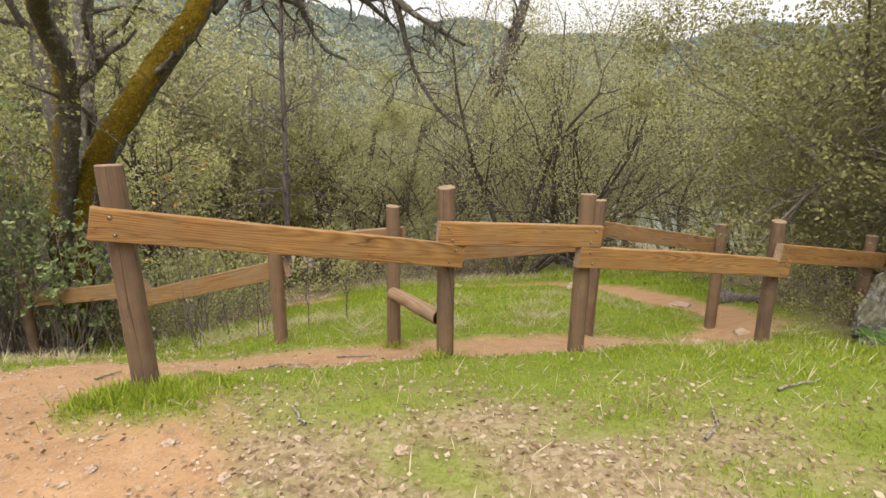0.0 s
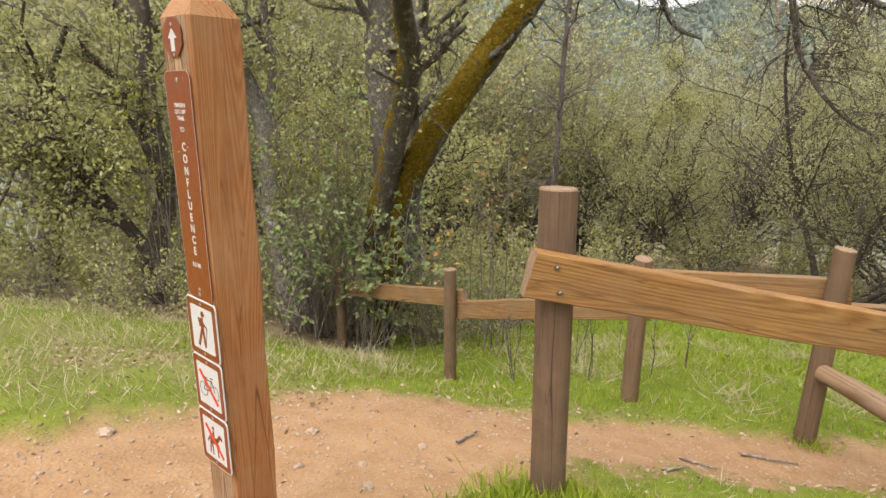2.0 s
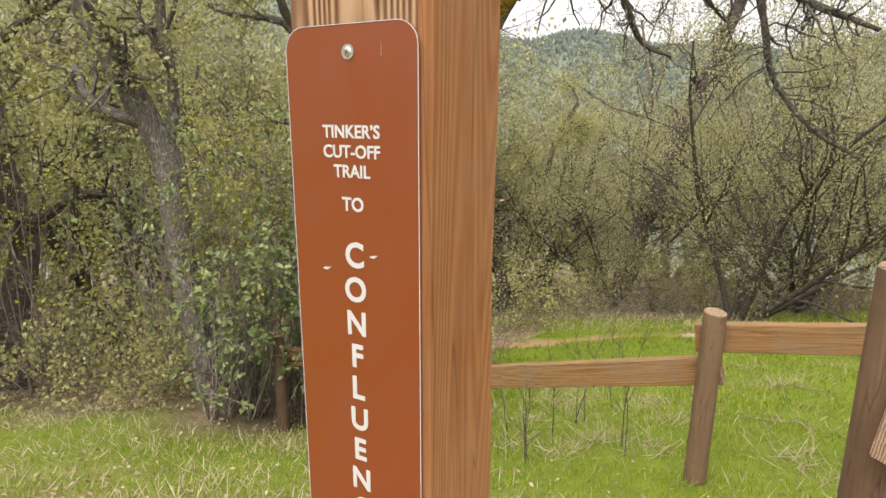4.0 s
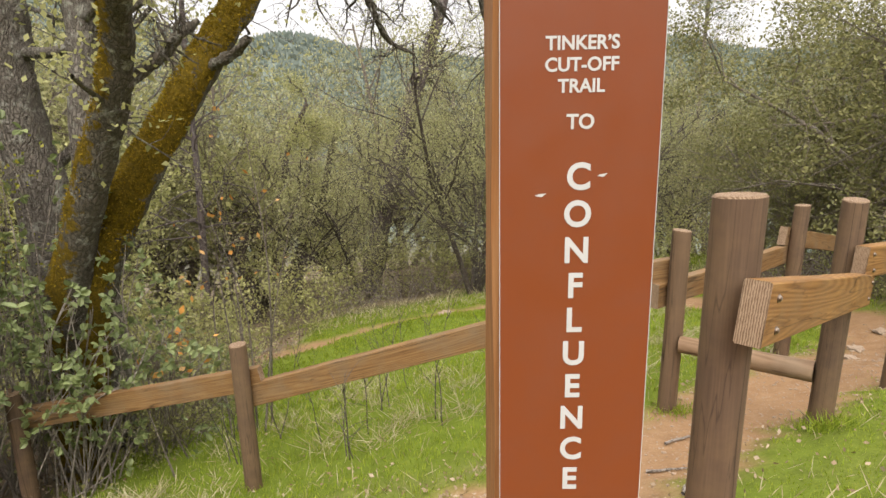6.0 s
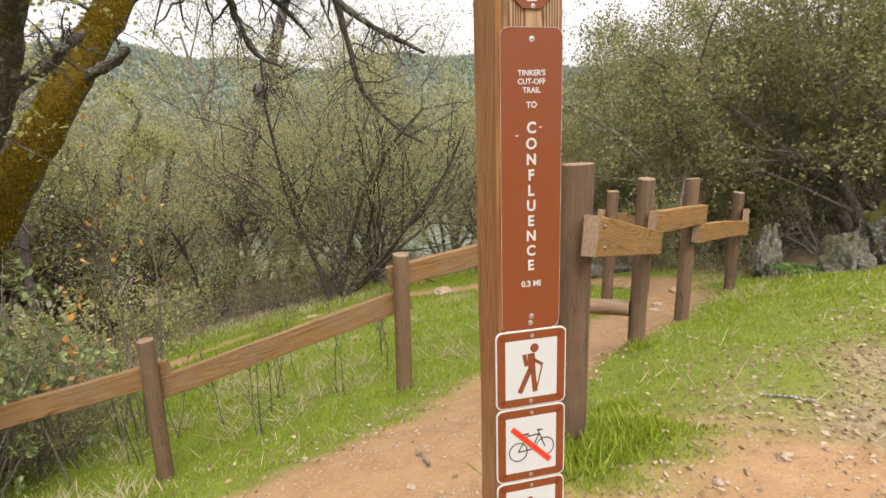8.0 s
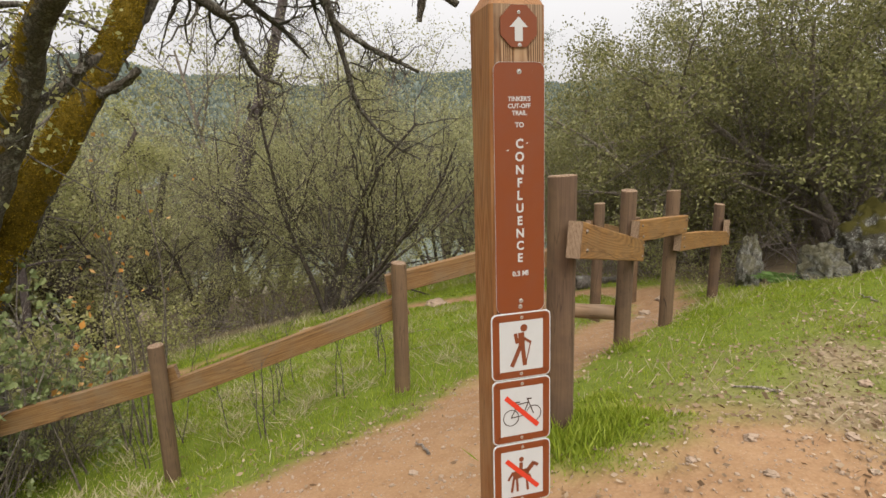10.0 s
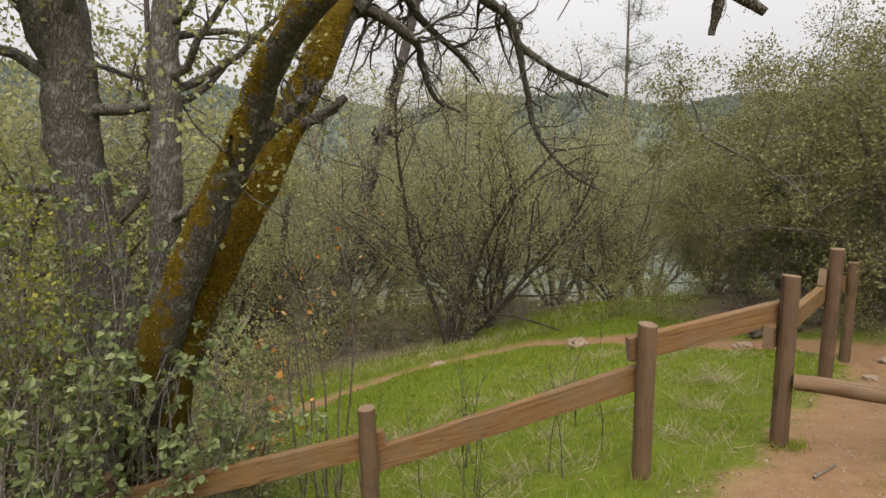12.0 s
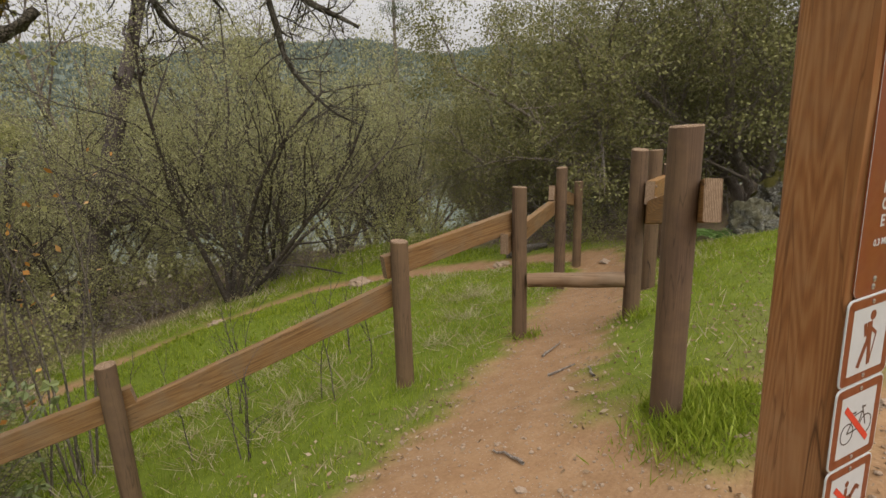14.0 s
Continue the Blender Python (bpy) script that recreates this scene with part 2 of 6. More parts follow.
M_GREYLEAF = leafy("grey_green_leaves", (0.122, 0.122, 0.050), (0.190, 0.184, 0.074), (0.305, 0.283, 0.118), rough=0.6, through=0.3, spec=0.2)
M_LIME = leafy("yellow_green_leaves", (0.13, 0.15, 0.015), (0.23, 0.23, 0.025), (0.33, 0.30, 0.045), rough=0.5, through=0.3)
M_GOLD = leafy("golden_leaves", (0.42, 0.17, 0.03), (0.60, 0.30, 0.07), (0.66, 0.42, 0.18), rough=0.6, through=0.3)
M_FERN = leafy("fern_fronds", (0.075, 0.135, 0.030), (0.115, 0.195, 0.045), (0.165, 0.255, 0.065), rough=0.6, through=0.3)
M_NEEDLE = leafy("pine_needles", (0.055, 0.075, 0.035), (0.10, 0.125, 0.060), (0.15, 0.17, 0.09), rough=0.6, through=0.15)


def bark(name, dark, light, lichen=0.35, moss=True):
    k = Nodes(name, 0.92, 0.15)
    v = k.world_place()
    warp = k.n.new("ShaderNodeVectorMath")
    warp.operation = "ADD"
    k.l.new(k.coords("Object", (1, 1, 0.32)), warp.inputs[0])
    k.l.new(k.mix(1.0, k.noise(v, 9.0, 3, 0.6), (0.09, 0.09, 0.09), "MULTIPLY"), warp.inputs[1])
    plates = k.voronoi(warp.outputs[0], 44.0, "DISTANCE_TO_EDGE")
    rough_n, fine = k.noise(v, 18, 6, 0.7), k.noise(v, 70, 4, 0.7)
    col = k.ramp(k.mix(0.5, rough_n, fine), (0.28, dark), (0.72, light))
    col = k.mix(k.math("MULTIPLY", k.ramp(plates, (0.0, 0.7), (0.12, 0.0)), k.ramp(rough_n, (0.35, 0.15), (0.6, 1.0))), col, tuple(0.4 * c for c in dark))
    col = k.mix(k.math("MULTIPLY", k.ramp(k.noise(v, 11, 5, 0.7), (0.54, 0.0), (0.64, 1.0)), lichen), col, (0.36, 0.36, 0.31))
    height = k.mix(0.5, k.ramp(plates, (0.0, 0.0), (0.16, 1.0)), rough_n)
    if moss:
        edge = k.n.new("ShaderNodeMath")
        edge.operation = "MULTIPLY"
        k.put(edge.inputs[0], k.attr("moss"))
        k.put(edge.inputs[1], k.ramp(k.mix(0.35, k.noise(v, 3.2, 5, 0.65), k.noise(v, 14, 4, 0.7)), (0.34, 0.12), (0.60, 1.25)))
        edge = edge.outputs[0]
        green = k.ramp(k.mix(0.5, k.noise(v, 30, 4), k.noise(v, 120, 3)), (0.3, (0.047, 0.034, 0.004)), (0.55, (0.140, 0.092, 0.007)), (0.75, (0.263, 0.170, 0.016)))
        patch = k.ramp(edge, (0.42, 0.0), (0.52, 1.0))
        col = k.mix(patch, col, green)
        height = k.mix(patch, height, k.noise(v, 60, 6, 0.85))
    k.bump(height, 0.9, 0.02)
    return k.done(col)


M_OAKBARK = bark("oak_bark", (0.034, 0.028, 0.020), (0.165, 0.142, 0.112), 0.5)
M_BARK = bark("grey_bark", (0.055, 0.045, 0.037), (0.265, 0.232, 0.200), 0.65)
M_DARKBARK = bark("dark_bark", (0.044, 0.034, 0.028), (0.144, 0.116, 0.096), 0.3, False)
M_SNAGBARK = bark("purplish_pine_bark", (0.058, 0.045, 0.042), (0.195, 0.158, 0.148), 0.25, False)
M_TWIG = bark("twig_bark", (0.120, 0.096, 0.076), (0.300, 0.252, 0.210), 0.3, False)
M_DEAD = bark("dead_twigs", (0.19, 0.155, 0.13), (0.42, 0.365, 0.315), 0.2, False)


def stone(name, dark, light, mossy=0.0, relief=0.04):
    k = Nodes(name, 0.85, 0.25)
    v = k.world_place()
    col = k.ramp(k.mix(0.5, k.noise(v, 9, 6, 0.7), k.noise(v, 55, 4)), (0.3, dark), (0.7, light))
    if mossy:
        crust = k.ramp(k.noise(v, 13, 5, 0.75), (0.50, 0.0), (0.56, 1.0))
        col = k.mix(k.math("MULTIPLY", crust, 0.8), col, (0.34, 0.335, 0.30))
        seam = k.ramp(k.noise(v, 7, 6, 0.8, 1.5), (0.44, 0.0), (0.47, 1.0), (0.50, 0.0))
        col = k.mix(k.math("MULTIPLY", seam, 0.85), col, (0.018, 0.015, 0.011))
    else:
        col = k.mix(k.math("MULTIPLY", k.random(), 0.35), col, (0.45, 0.36, 0.28))
    if mossy:
        m = k.math("ADD", k.math("MULTIPLY", k.normal_z(), 0.5), k.noise(v, 4, 5, 0.7))
        col = k.mix(k.math("MULTIPLY", k.ramp(m, (0.52, 0.0), (0.68, 1.0)), mossy), col, (0.060, 0.052, 0.008))
    k.bump(k.noise(v, 16, 7, 0.75), 0.8, relief)
    return k.done(col)


M_STONE = stone("trail_stone", (0.195, 0.132, 0.087), (0.380, 0.285, 0.205), 0.0, 0.006)
M_ROCK = stone("lichen_rock", (0.032, 0.028, 0.022), (0.285, 0.268, 0.232), 0.6)
M_MOSSROCK = stone("mossy_rock", (0.040, 0.036, 0.028), (0.160, 0.144, 0.120), 1.0)
M_MOSS = leafy("tufted_moss", (0.090, 0.066, 0.006), (0.195, 0.134, 0.009), (0.330, 0.220, 0.020), rough=0.85, through=0.25, spec=0.1)
# ridge trees: leaf green paled and greyed, distance haze put into the base colour
M_FARWOOD_HAZED = leafy("far_conifers_haze_tinted", (0.122, 0.146, 0.126), (0.136, 0.160, 0.136), (0.152, 0.174, 0.143), rough=0.8, through=0.0, spec=0.1)


# ---------------------------------------------------------------- building helpers
def part(name, bm, material, parent=None, label="", smooth=False):
    """Links a bmesh as one mesh object, under a thing or a part."""
    me = bpy.data.meshes.new(name)
    bm.to_mesh(me)
    bm.free()
    for m in material if isinstance(material, (list, tuple)) else [material]:
        me.materials.append(m)
    if smooth:
        me.polygons.foreach_set("use_smooth", [True] * len(me.polygons))
    ob = new(name, me)
    ob.parent = parent
    return tagged(ob, label)


def empty(name, m, label, category, group=""):
    ob = new(name)
    ob.empty_display_size = 0.1
    ob.matrix_world = m
    return tagged(ob, label, category, group)


class Soup:
    """Gathers tubes and leaves as plain arrays and makes one mesh of them."""

    def __init__(self):
        self.v, self.q, self.a, self.count = [], [], [], 0

    def add(self, verts, quads, value=0.0):
        self.v.append(verts)
        self.q.append(quads + self.count)
        self.a.append(np.full(len(verts), value) if np.isscalar(value) else value)
        self.count += len(verts)

    def tube(self, pts, radii, sides=6, moss=0.0, moss_dir=None, rng=None, gnarl=0.0):
        pts = np.asarray(pts, float)
        n = len(pts)
        tang = np.gradient(pts, axis=0)
        tang /= np.linalg.norm(tang, axis=1, keepdims=True) + 1e-9
        ref = np.array([0.31, 0.87, 0.38]) if abs(tang[0] @ np.array([0.31, 0.87, 0.38])) < 0.9 else np.array([0.9, 0.1, -0.4])
        u = np.cross(tang, ref)
        u /= np.linalg.norm(u, axis=1, keepdims=True) + 1e-9
        w = np.cross(tang, u)
        ang = np.arange(sides) * 2 * np.pi / sides
        ring = u[:, None] * np.cos(ang)[None, :, None] + w[:, None] * np.sin(ang)[None, :, None]
        rad = np.asarray(radii, float)[:, None] * np.ones(sides)
        if gnarl and rng is not None:
            ph = rng.random(6) * 6.28
            along = np.linspace(0, 1, n)[:, None] * n * 0.35
            lobes = np.sin(2 * ang[None] + along + ph[0]) + np.sin(3 * ang[None] - 1.4 * along + ph[1]) + 0.8 * np.sin(5 * ang[None] + 2.3 * along + ph[2]) + 0.8 * np.sin(1.7 * along + ph[3])
            rad = rad * (1 + gnarl * (0.55 * rng.standard_normal((n, sides)) + 0.8 * lobes))
        verts = (pts[:, None] + ring * rad[:, :, None]).reshape(-1, 3)
        i, j = np.meshgrid(np.arange(n - 1), np.arange(sides), indexing="ij")
        a, b = i * sides + j, i * sides + (j + 1) % sides
        quads = np.stack([a, b, b + sides, a + sides], -1).reshape(-1, 4)
        value = moss
        if moss_dir is not None:
            value = (np.reshape(moss, (-1, 1)) * (0.5 + 0.5 * (ring @ np.asarray(moss_dir, float)))).reshape(-1)
        self.add(verts, quads, value)

    def leaves(self, pos, way, length, width, rng, fold=0.25):
        """Pointed, slightly folded leaves (two triangles each) at pos, pointing along way."""
        n = len(pos)
        if n == 0:
            return
        way = way / (np.linalg.norm(way, axis=1, keepdims=True) + 1e-9)
        side = np.cross(way, rng.standard_normal((n, 3)))
        side /= np.linalg.norm(side, axis=1, keepdims=True) + 1e-9
        up = np.cross(side, way)
        size = (0.65 + 0.7 * rng.random(n))[:, None]
        L, W = np.reshape(length, (-1, 1)) * size, np.reshape(width, (-1, 1)) * size
        mid = pos + way * L * 0.45 - up * W * fold
        verts = np.stack([pos, mid + side * W * 0.5 + up * W * fold, pos + way * L, mid - side * W * 0.5 + up * W * fold], 1).reshape(-1, 3)
        quads = np.arange(4 * n).reshape(-1, 4)
        self.add(verts, quads)

    def broad_leaves(self, pos, way, length, width, rng):
        """Rounded leaves folded along the midrib (four triangles each)."""
        n = len(pos)
        way = way / (np.linalg.norm(way, axis=1, keepdims=True) + 1e-9)
        side = np.cross(way, np.array([0.0, 0.0, 1.0]) + 0.7 * rng.standard_normal((n, 3)))
        side /= np.linalg.norm(side, axis=1, keepdims=True) + 1e-9
        up = np.cross(side, way)
        size = (0.6 + 0.7 * rng.random(n))[:, None]
        L, W = length * size, width * size
        cup = up * W * 0.18
        verts = np.stack([pos, pos + way * L * 0.35 + side * W * 0.48 + cup, pos + way * L * 0.78 + side * W * 0.42 + cup, pos + way * L - cup * 0.6, pos + way * L * 0.78 - side * W * 0.42 + cup, pos + way * L * 0.35 - side * W * 0.48 + cup], 1).reshape(-1, 3)
        base = (np.arange(n) * 6)[:, None]
        self.add(verts, np.concatenate([base + np.array([0, 1, 2, 3]), base + np.array([0, 3, 4, 5])], 1).reshape(-1, 4))

    def mesh(self, name, material, smooth=True, attribute=""):
        verts, quads = np.concatenate(self.v), np.concatenate(self.q)
        me = bpy.data.meshes.new(name)
        me.vertices.add(len(verts))
        me.vertices.foreach_set("co", verts.ravel())
        me.loops.add(quads.size)
        me.loops.foreach_set("vertex_index", quads.ravel().astype(np.int32))
        me.polygons.add(len(quads))
        me.polygons.foreach_set("loop_start", np.arange(0, quads.size, 4, dtype=np.int32))
        me.polygons.foreach_set("use_smooth", [smooth] * len(quads))
        if attribute:
            at = me.attributes.new(attribute, "FLOAT", "POINT")
            at.data.foreach_set("value", np.concatenate(self.a))
        me.update(calc_edges=True)
        me.validate()
        me.materials.append(material)
        return me

    def object(self, name, material, parent=None, smooth=True, attribute="", label=""):
        ob = new(name, self.mesh(name, material, smooth, attribute))
        ob.parent = parent
        return tagged(ob, label)


# ---------------------------------------------------------------- the lie of the land
def step(u):
    return 1 / (1 + np.exp(-np.clip(u, -60, 60)))


def soft(u, k):
    return k * np.logaddexp(0, u / k)


MOUNDS = [(-0.41, 9.69, 1.1, 0.2), (2.44, 5.1, 0.7, -0.16), (-4.16, 5.57, 0.7, -0.17), (-0.79, 5.34, 1.1, 0.17), (0.8, 7.64, 1.8, 0.16), (-2.77, 5.02, 0.7, -0.16),
          (-2.47, 2.34, 0.7, -0.07), (-1.07, 2.55, 1.1, 0.06), (-5.0, 5.6, 0.7, 0.1), (-2.9, 9.0, 1.8, -0.1), (-2.35, 3.25, 0.45, 0.07), (4.3, 4.2, 1.1, -0.2)]


def land(x, y):
    """Height of the ground: a level bench, a slope down to the meadow, a river valley and the ridges beyond."""
    x, y = np.asarray(x, float), np.asarray(y, float)
    xn = np.clip(x, -9, 9)
    s1 = soft(np.minimum(y, 18) - 2.3, 0.4)
    z = 0.2735 + 0.0158 * xn - 0.3272 * s1 + 0.1225 * soft(np.minimum(y, 18) - 7, 1.0) + 0.0289 * s1 * xn / (1 + 0.3 * s1)
    for mx, my, r, h in MOUNDS:
        z = z + h * np.exp(-((x - mx) ** 2 + (y - my) ** 2) / r**2)
    d = np.hypot(x, y)
    z = z - 0.30 * soft(d - 20, 4) + 0.30 * soft(d - 110, 12)
    turn = np.degrees(np.arctan2(x, np.maximum(y, -1e9)))
    crest = 5.8 + 4.5 * step(-(turn + 11) / 4.0) + 0.6 * np.sin(turn * 0.21 + 1) + 0.35 * np.sin(turn * 0.53)
    up = np.clip((d - 160) / 460, 0, 1)
    rise = up * up * (3 - 2 * up)
    z = z + rise * (28 + np.tan(np.radians(crest)) * 620)
    return z


TRAIL = [(-2.35, 2.85, 0.72), (-1.9, 3.2, 0.48), (-1.25, 3.5, 0.37), (-0.4, 3.82, 0.33), (0.5, 4.18, 0.40), (1.5, 4.5, 0.45), (2.4, 4.85, 0.36), (3.4, 5.7, 0.32), (3.45, 6.8, 0.40), (3.3, 7.9, 0.45), (3.3, 9.7, 0.34), (2.4, 11.3, 0.26), (0.4, 11.5, 0.24), (-1.9, 10.8, 0.24), (-5.0, 10.3, 0.24)]
CLEARING = [(-2.3, -6.0, 1.9), (-2.15, 0.3, 1.55), (-2.2, 1.6, 1.42), (-2.3, 2.3, 1.02), (-2.35, 2.85, 0.72)]


def trodden(x, y):
    """How far a place lies outside the trodden earth, in metres; negative on it."""
    x, y = np.asarray(x, float), np.asarray(y, float)
    best = np.full(x.shape, 99.0)
    for line in (TRAIL, CLEARING):
        for (ax, ay, ar), (bx, by, br) in zip(line[:-1], line[1:]):
            dx, dy = bx - ax, by - ay
            s = np.clip(((x - ax) * dx + (y - ay) * dy) / (dx * dx + dy * dy), 0, 1)
            best = np.minimum(best, np.hypot(x - ax - s * dx, y - ay - s * dy) - (ar + s * (br - ar)))
    tuft = np.hypot(x + 1.35, y - 2.45) - 0.34  # the grassy foot of the corner post
    return np.maximum(best, -tuft) + 0.07 * np.sin(x * 9.1 + 2 * np.sin(y * 3.3)) * np.sin(y * 8.3 + x) + 0.04 * np.sin(x * 23 + y * 17)


def litter_at(x, y):
    """Where fallen leaves lie thick, 0 to 1."""
    x, y = np.asarray(x, float), np.asarray(y, float)
    bench = 1.25 * np.exp(-(((x - 0.2) / 1.3) ** 2 + ((y - 1.6) / 0.75) ** 2)) + 0.7 * np.exp(-(((x - 1.0) / 1.6) ** 2 + ((y - 0.6) / 0.9) ** 2))
    bench = bench + 0.38 * np.exp(-(((x - 0.9) / 2.2) ** 2 + ((y - 1.8) / 1.0) ** 2))
    left = 0.6 * np.exp(-(((x + 4.6) / 1.7) ** 2 + ((y - 3.2) / 0.7) ** 2)) + 0.6 * np.exp(-(((x + 1.75) / 0.5) ** 2 + ((y - 4.0) / 0.12) ** 2))
    return np.clip((bench + left) * (0.65 + 0.5 * np.sin(x * 5.3 + 1.7 * np.sin(y * 4.1)) * np.sin(y * 6.1 + 0.8 * x)), 0, 1)


def duff_at(x, y):
    """The shaded floor under the trees, 0 to 1."""
    x, y = np.asarray(x, float), np.asarray(y, float)
    north = step((y - 14.4 - 0.25 * x + 0.5 * np.sin(x * 1.7)) / 0.35)
    left = step((y - 5.2 - 3.2 * np.maximum(x + 4.2, 0) + 0.25 * np.sin(x * 5)) / 0.18) * (x < -1.2)
    right = step((x - 4.0 - 0.36 * np.maximum(y - 6.2, 0) + 0.18 * np.sin(y * 2.7)) / 0.16) * step((y - 3.4) / 0.2)
    glade = np.exp(-((((x - 6.9) / 1.3) ** 2 + ((y - 14.0) / 2.8) ** 2) ** 2))  # a green opening beyond the far trail
    return np.clip(np.maximum(np.maximum(north, left * (y < 13)), right) * (1 - glade), 0, 1)


def axis_steps(lo, hi, fine_lo, fine_hi, step, grow=1.16):
    mid = list(np.arange(fine_lo, fine_hi + 1e-6, step))
    out, s = [], step
    at = fine_hi
    while at < hi:
        s *= grow
        at += s
        out.append(min(at, hi))
    low, s, at = [], step, fine_lo
    while at > lo:
        s *= grow
        at -= s
        low.append(max(at, lo))
    return np.array(low[::-1] + mid + out)


def make_ground():
    xs, ys = axis_steps(-2500, 2500, -5.5, 5.5, 0.055), axis_steps(-400, 3000, 0.2, 9.0, 0.055)
    X, Y = np.meshgrid(xs, ys)
    out = trodden(X, Y)
    Z = land(X, Y)
    near = np.hypot(X, Y) < 25
    worn = step(-out / 0.05)
    Z = Z - near * 0.035 * worn + near * 0.014 * np.sin(X * 3.1 + np.sin(Y * 2.3)) * np.sin(Y * 4.3) + near * 0.008 * np.sin(X * 13 + 2 * np.sin(Y * 7)) * np.sin(Y * 11)
    nx, ny = len(xs), len(ys)
    i, j = np.meshgrid(np.arange(ny - 1), np.arange(nx - 1), indexing="ij")
    a = i * nx + j
    quads = np.stack([a, a + 1, a + nx + 1, a + nx], -1).reshape(-1, 4)
    s = Soup()
    s.add(np.stack([X, Y, Z], -1).reshape(-1, 3), quads)
    me = s.mesh("ground", M_GROUND)
    # "far" marks the distant ground that takes the painted haze colour
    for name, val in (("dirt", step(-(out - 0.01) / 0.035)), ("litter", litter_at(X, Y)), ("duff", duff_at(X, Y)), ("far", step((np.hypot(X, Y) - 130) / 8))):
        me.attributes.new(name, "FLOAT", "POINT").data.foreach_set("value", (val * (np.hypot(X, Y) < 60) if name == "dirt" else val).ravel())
    return tagged(new("ground", me), "sloping ground of red-brown trail earth, turf and leaf litter", "ground", kind="structure")


make_ground()


# ---------------------------------------------------------------- fences
def round_post(parent, x, y, foot, top, r, stray=(0.0, 0.0), seed=0):
    """A peeled round post with a cut top at x, y, sunk into the ground; stray: its foot's offset from under the top."""
    rng = np.random.default_rng(seed)
    bm = bmesh.new()
    sides, h = 20, top - foot + 0.25
    levels = [0, 0.25, 0.25 + 0.3 * (h - 0.25), 0.25 + 0.65 * (h - 0.25), h - 0.005, h]
    rings = []
    ph = rng.random(4) * 6.28
    for n, z in enumerate(levels):
        rr = r * (1.03 - 0.05 * z / h) - (0.004 if n == len(levels) - 1 else 0)
        ring = []
        for k in range(sides):
            a = k * 2 * math.pi / sides
            w = 1 + 0.02 * math.sin(2 * a + ph[0] + z) + 0.012 * math.sin(5 * a + ph[1] + 2 * z)
            tilt = 0.004 * math.cos(a + ph[2]) if n >= len(levels) - 2 else 0
            ring.append(bm.verts.new((rr * w * math.cos(a), rr * w * math.sin(a), z + tilt)))
        rings.append(ring)
    for lo, hi in zip(rings[:-2], rings[1:-1]):
        for k in range(sides):
            bm.faces.new((lo[k], lo[(k + 1) % sides], hi[(k + 1) % sides], hi[k])).smooth = True
    # the sawn top has a crisp edge, worn pale, and checks towards its middle
    rim = [bm.verts.new(v.co) for v in rings[-2]]
    dip = bm.verts.new((0, 0, h - 0.004))
    for k in range(sides):
        bm.faces.new((rim[k], rim[(k + 1) % sides], rings[-1][(k + 1) % sides], rings[-1][k])).material_index = 1
        bm.faces.new((rings[-1][k], rings[-1][(k + 1) % sides], dip)).material_index = 1
    ob = part("post", bm, [M_POST, M_END], parent)
    axis = Vector((-stray[0], -stray[1], top - foot)).normalized()
    ob.matrix_basis = Matrix.Translation(Vector((x, y, top)) - axis * h) @ Vector((0, 0, 1)).rotation_difference(axis).to_matrix().to_4x4() @ Matrix.Rotation(rng.random() * 6, 4, "Z")
    return ob


def bolt_mesh():
    bm = bmesh.new()
    bmesh.ops.create_cone(bm, cap_ends=True, segments=14, radius1=0.0105, radius2=0.0105, depth=0.003)
    dome = bmesh.ops.create_uvsphere(bm, u_segments=12, v_segments=6, radius=0.0078)
    for v in dome["verts"]:
        v.co.z = max(v.co.z, -0.001) * 0.75 + 0.002
    me = bpy.data.meshes.new("bolt")
    bm.to_mesh(me)
    bm.free()
    me.materials.append(M_BOLT)
    return me


BOLT = bolt_mesh()


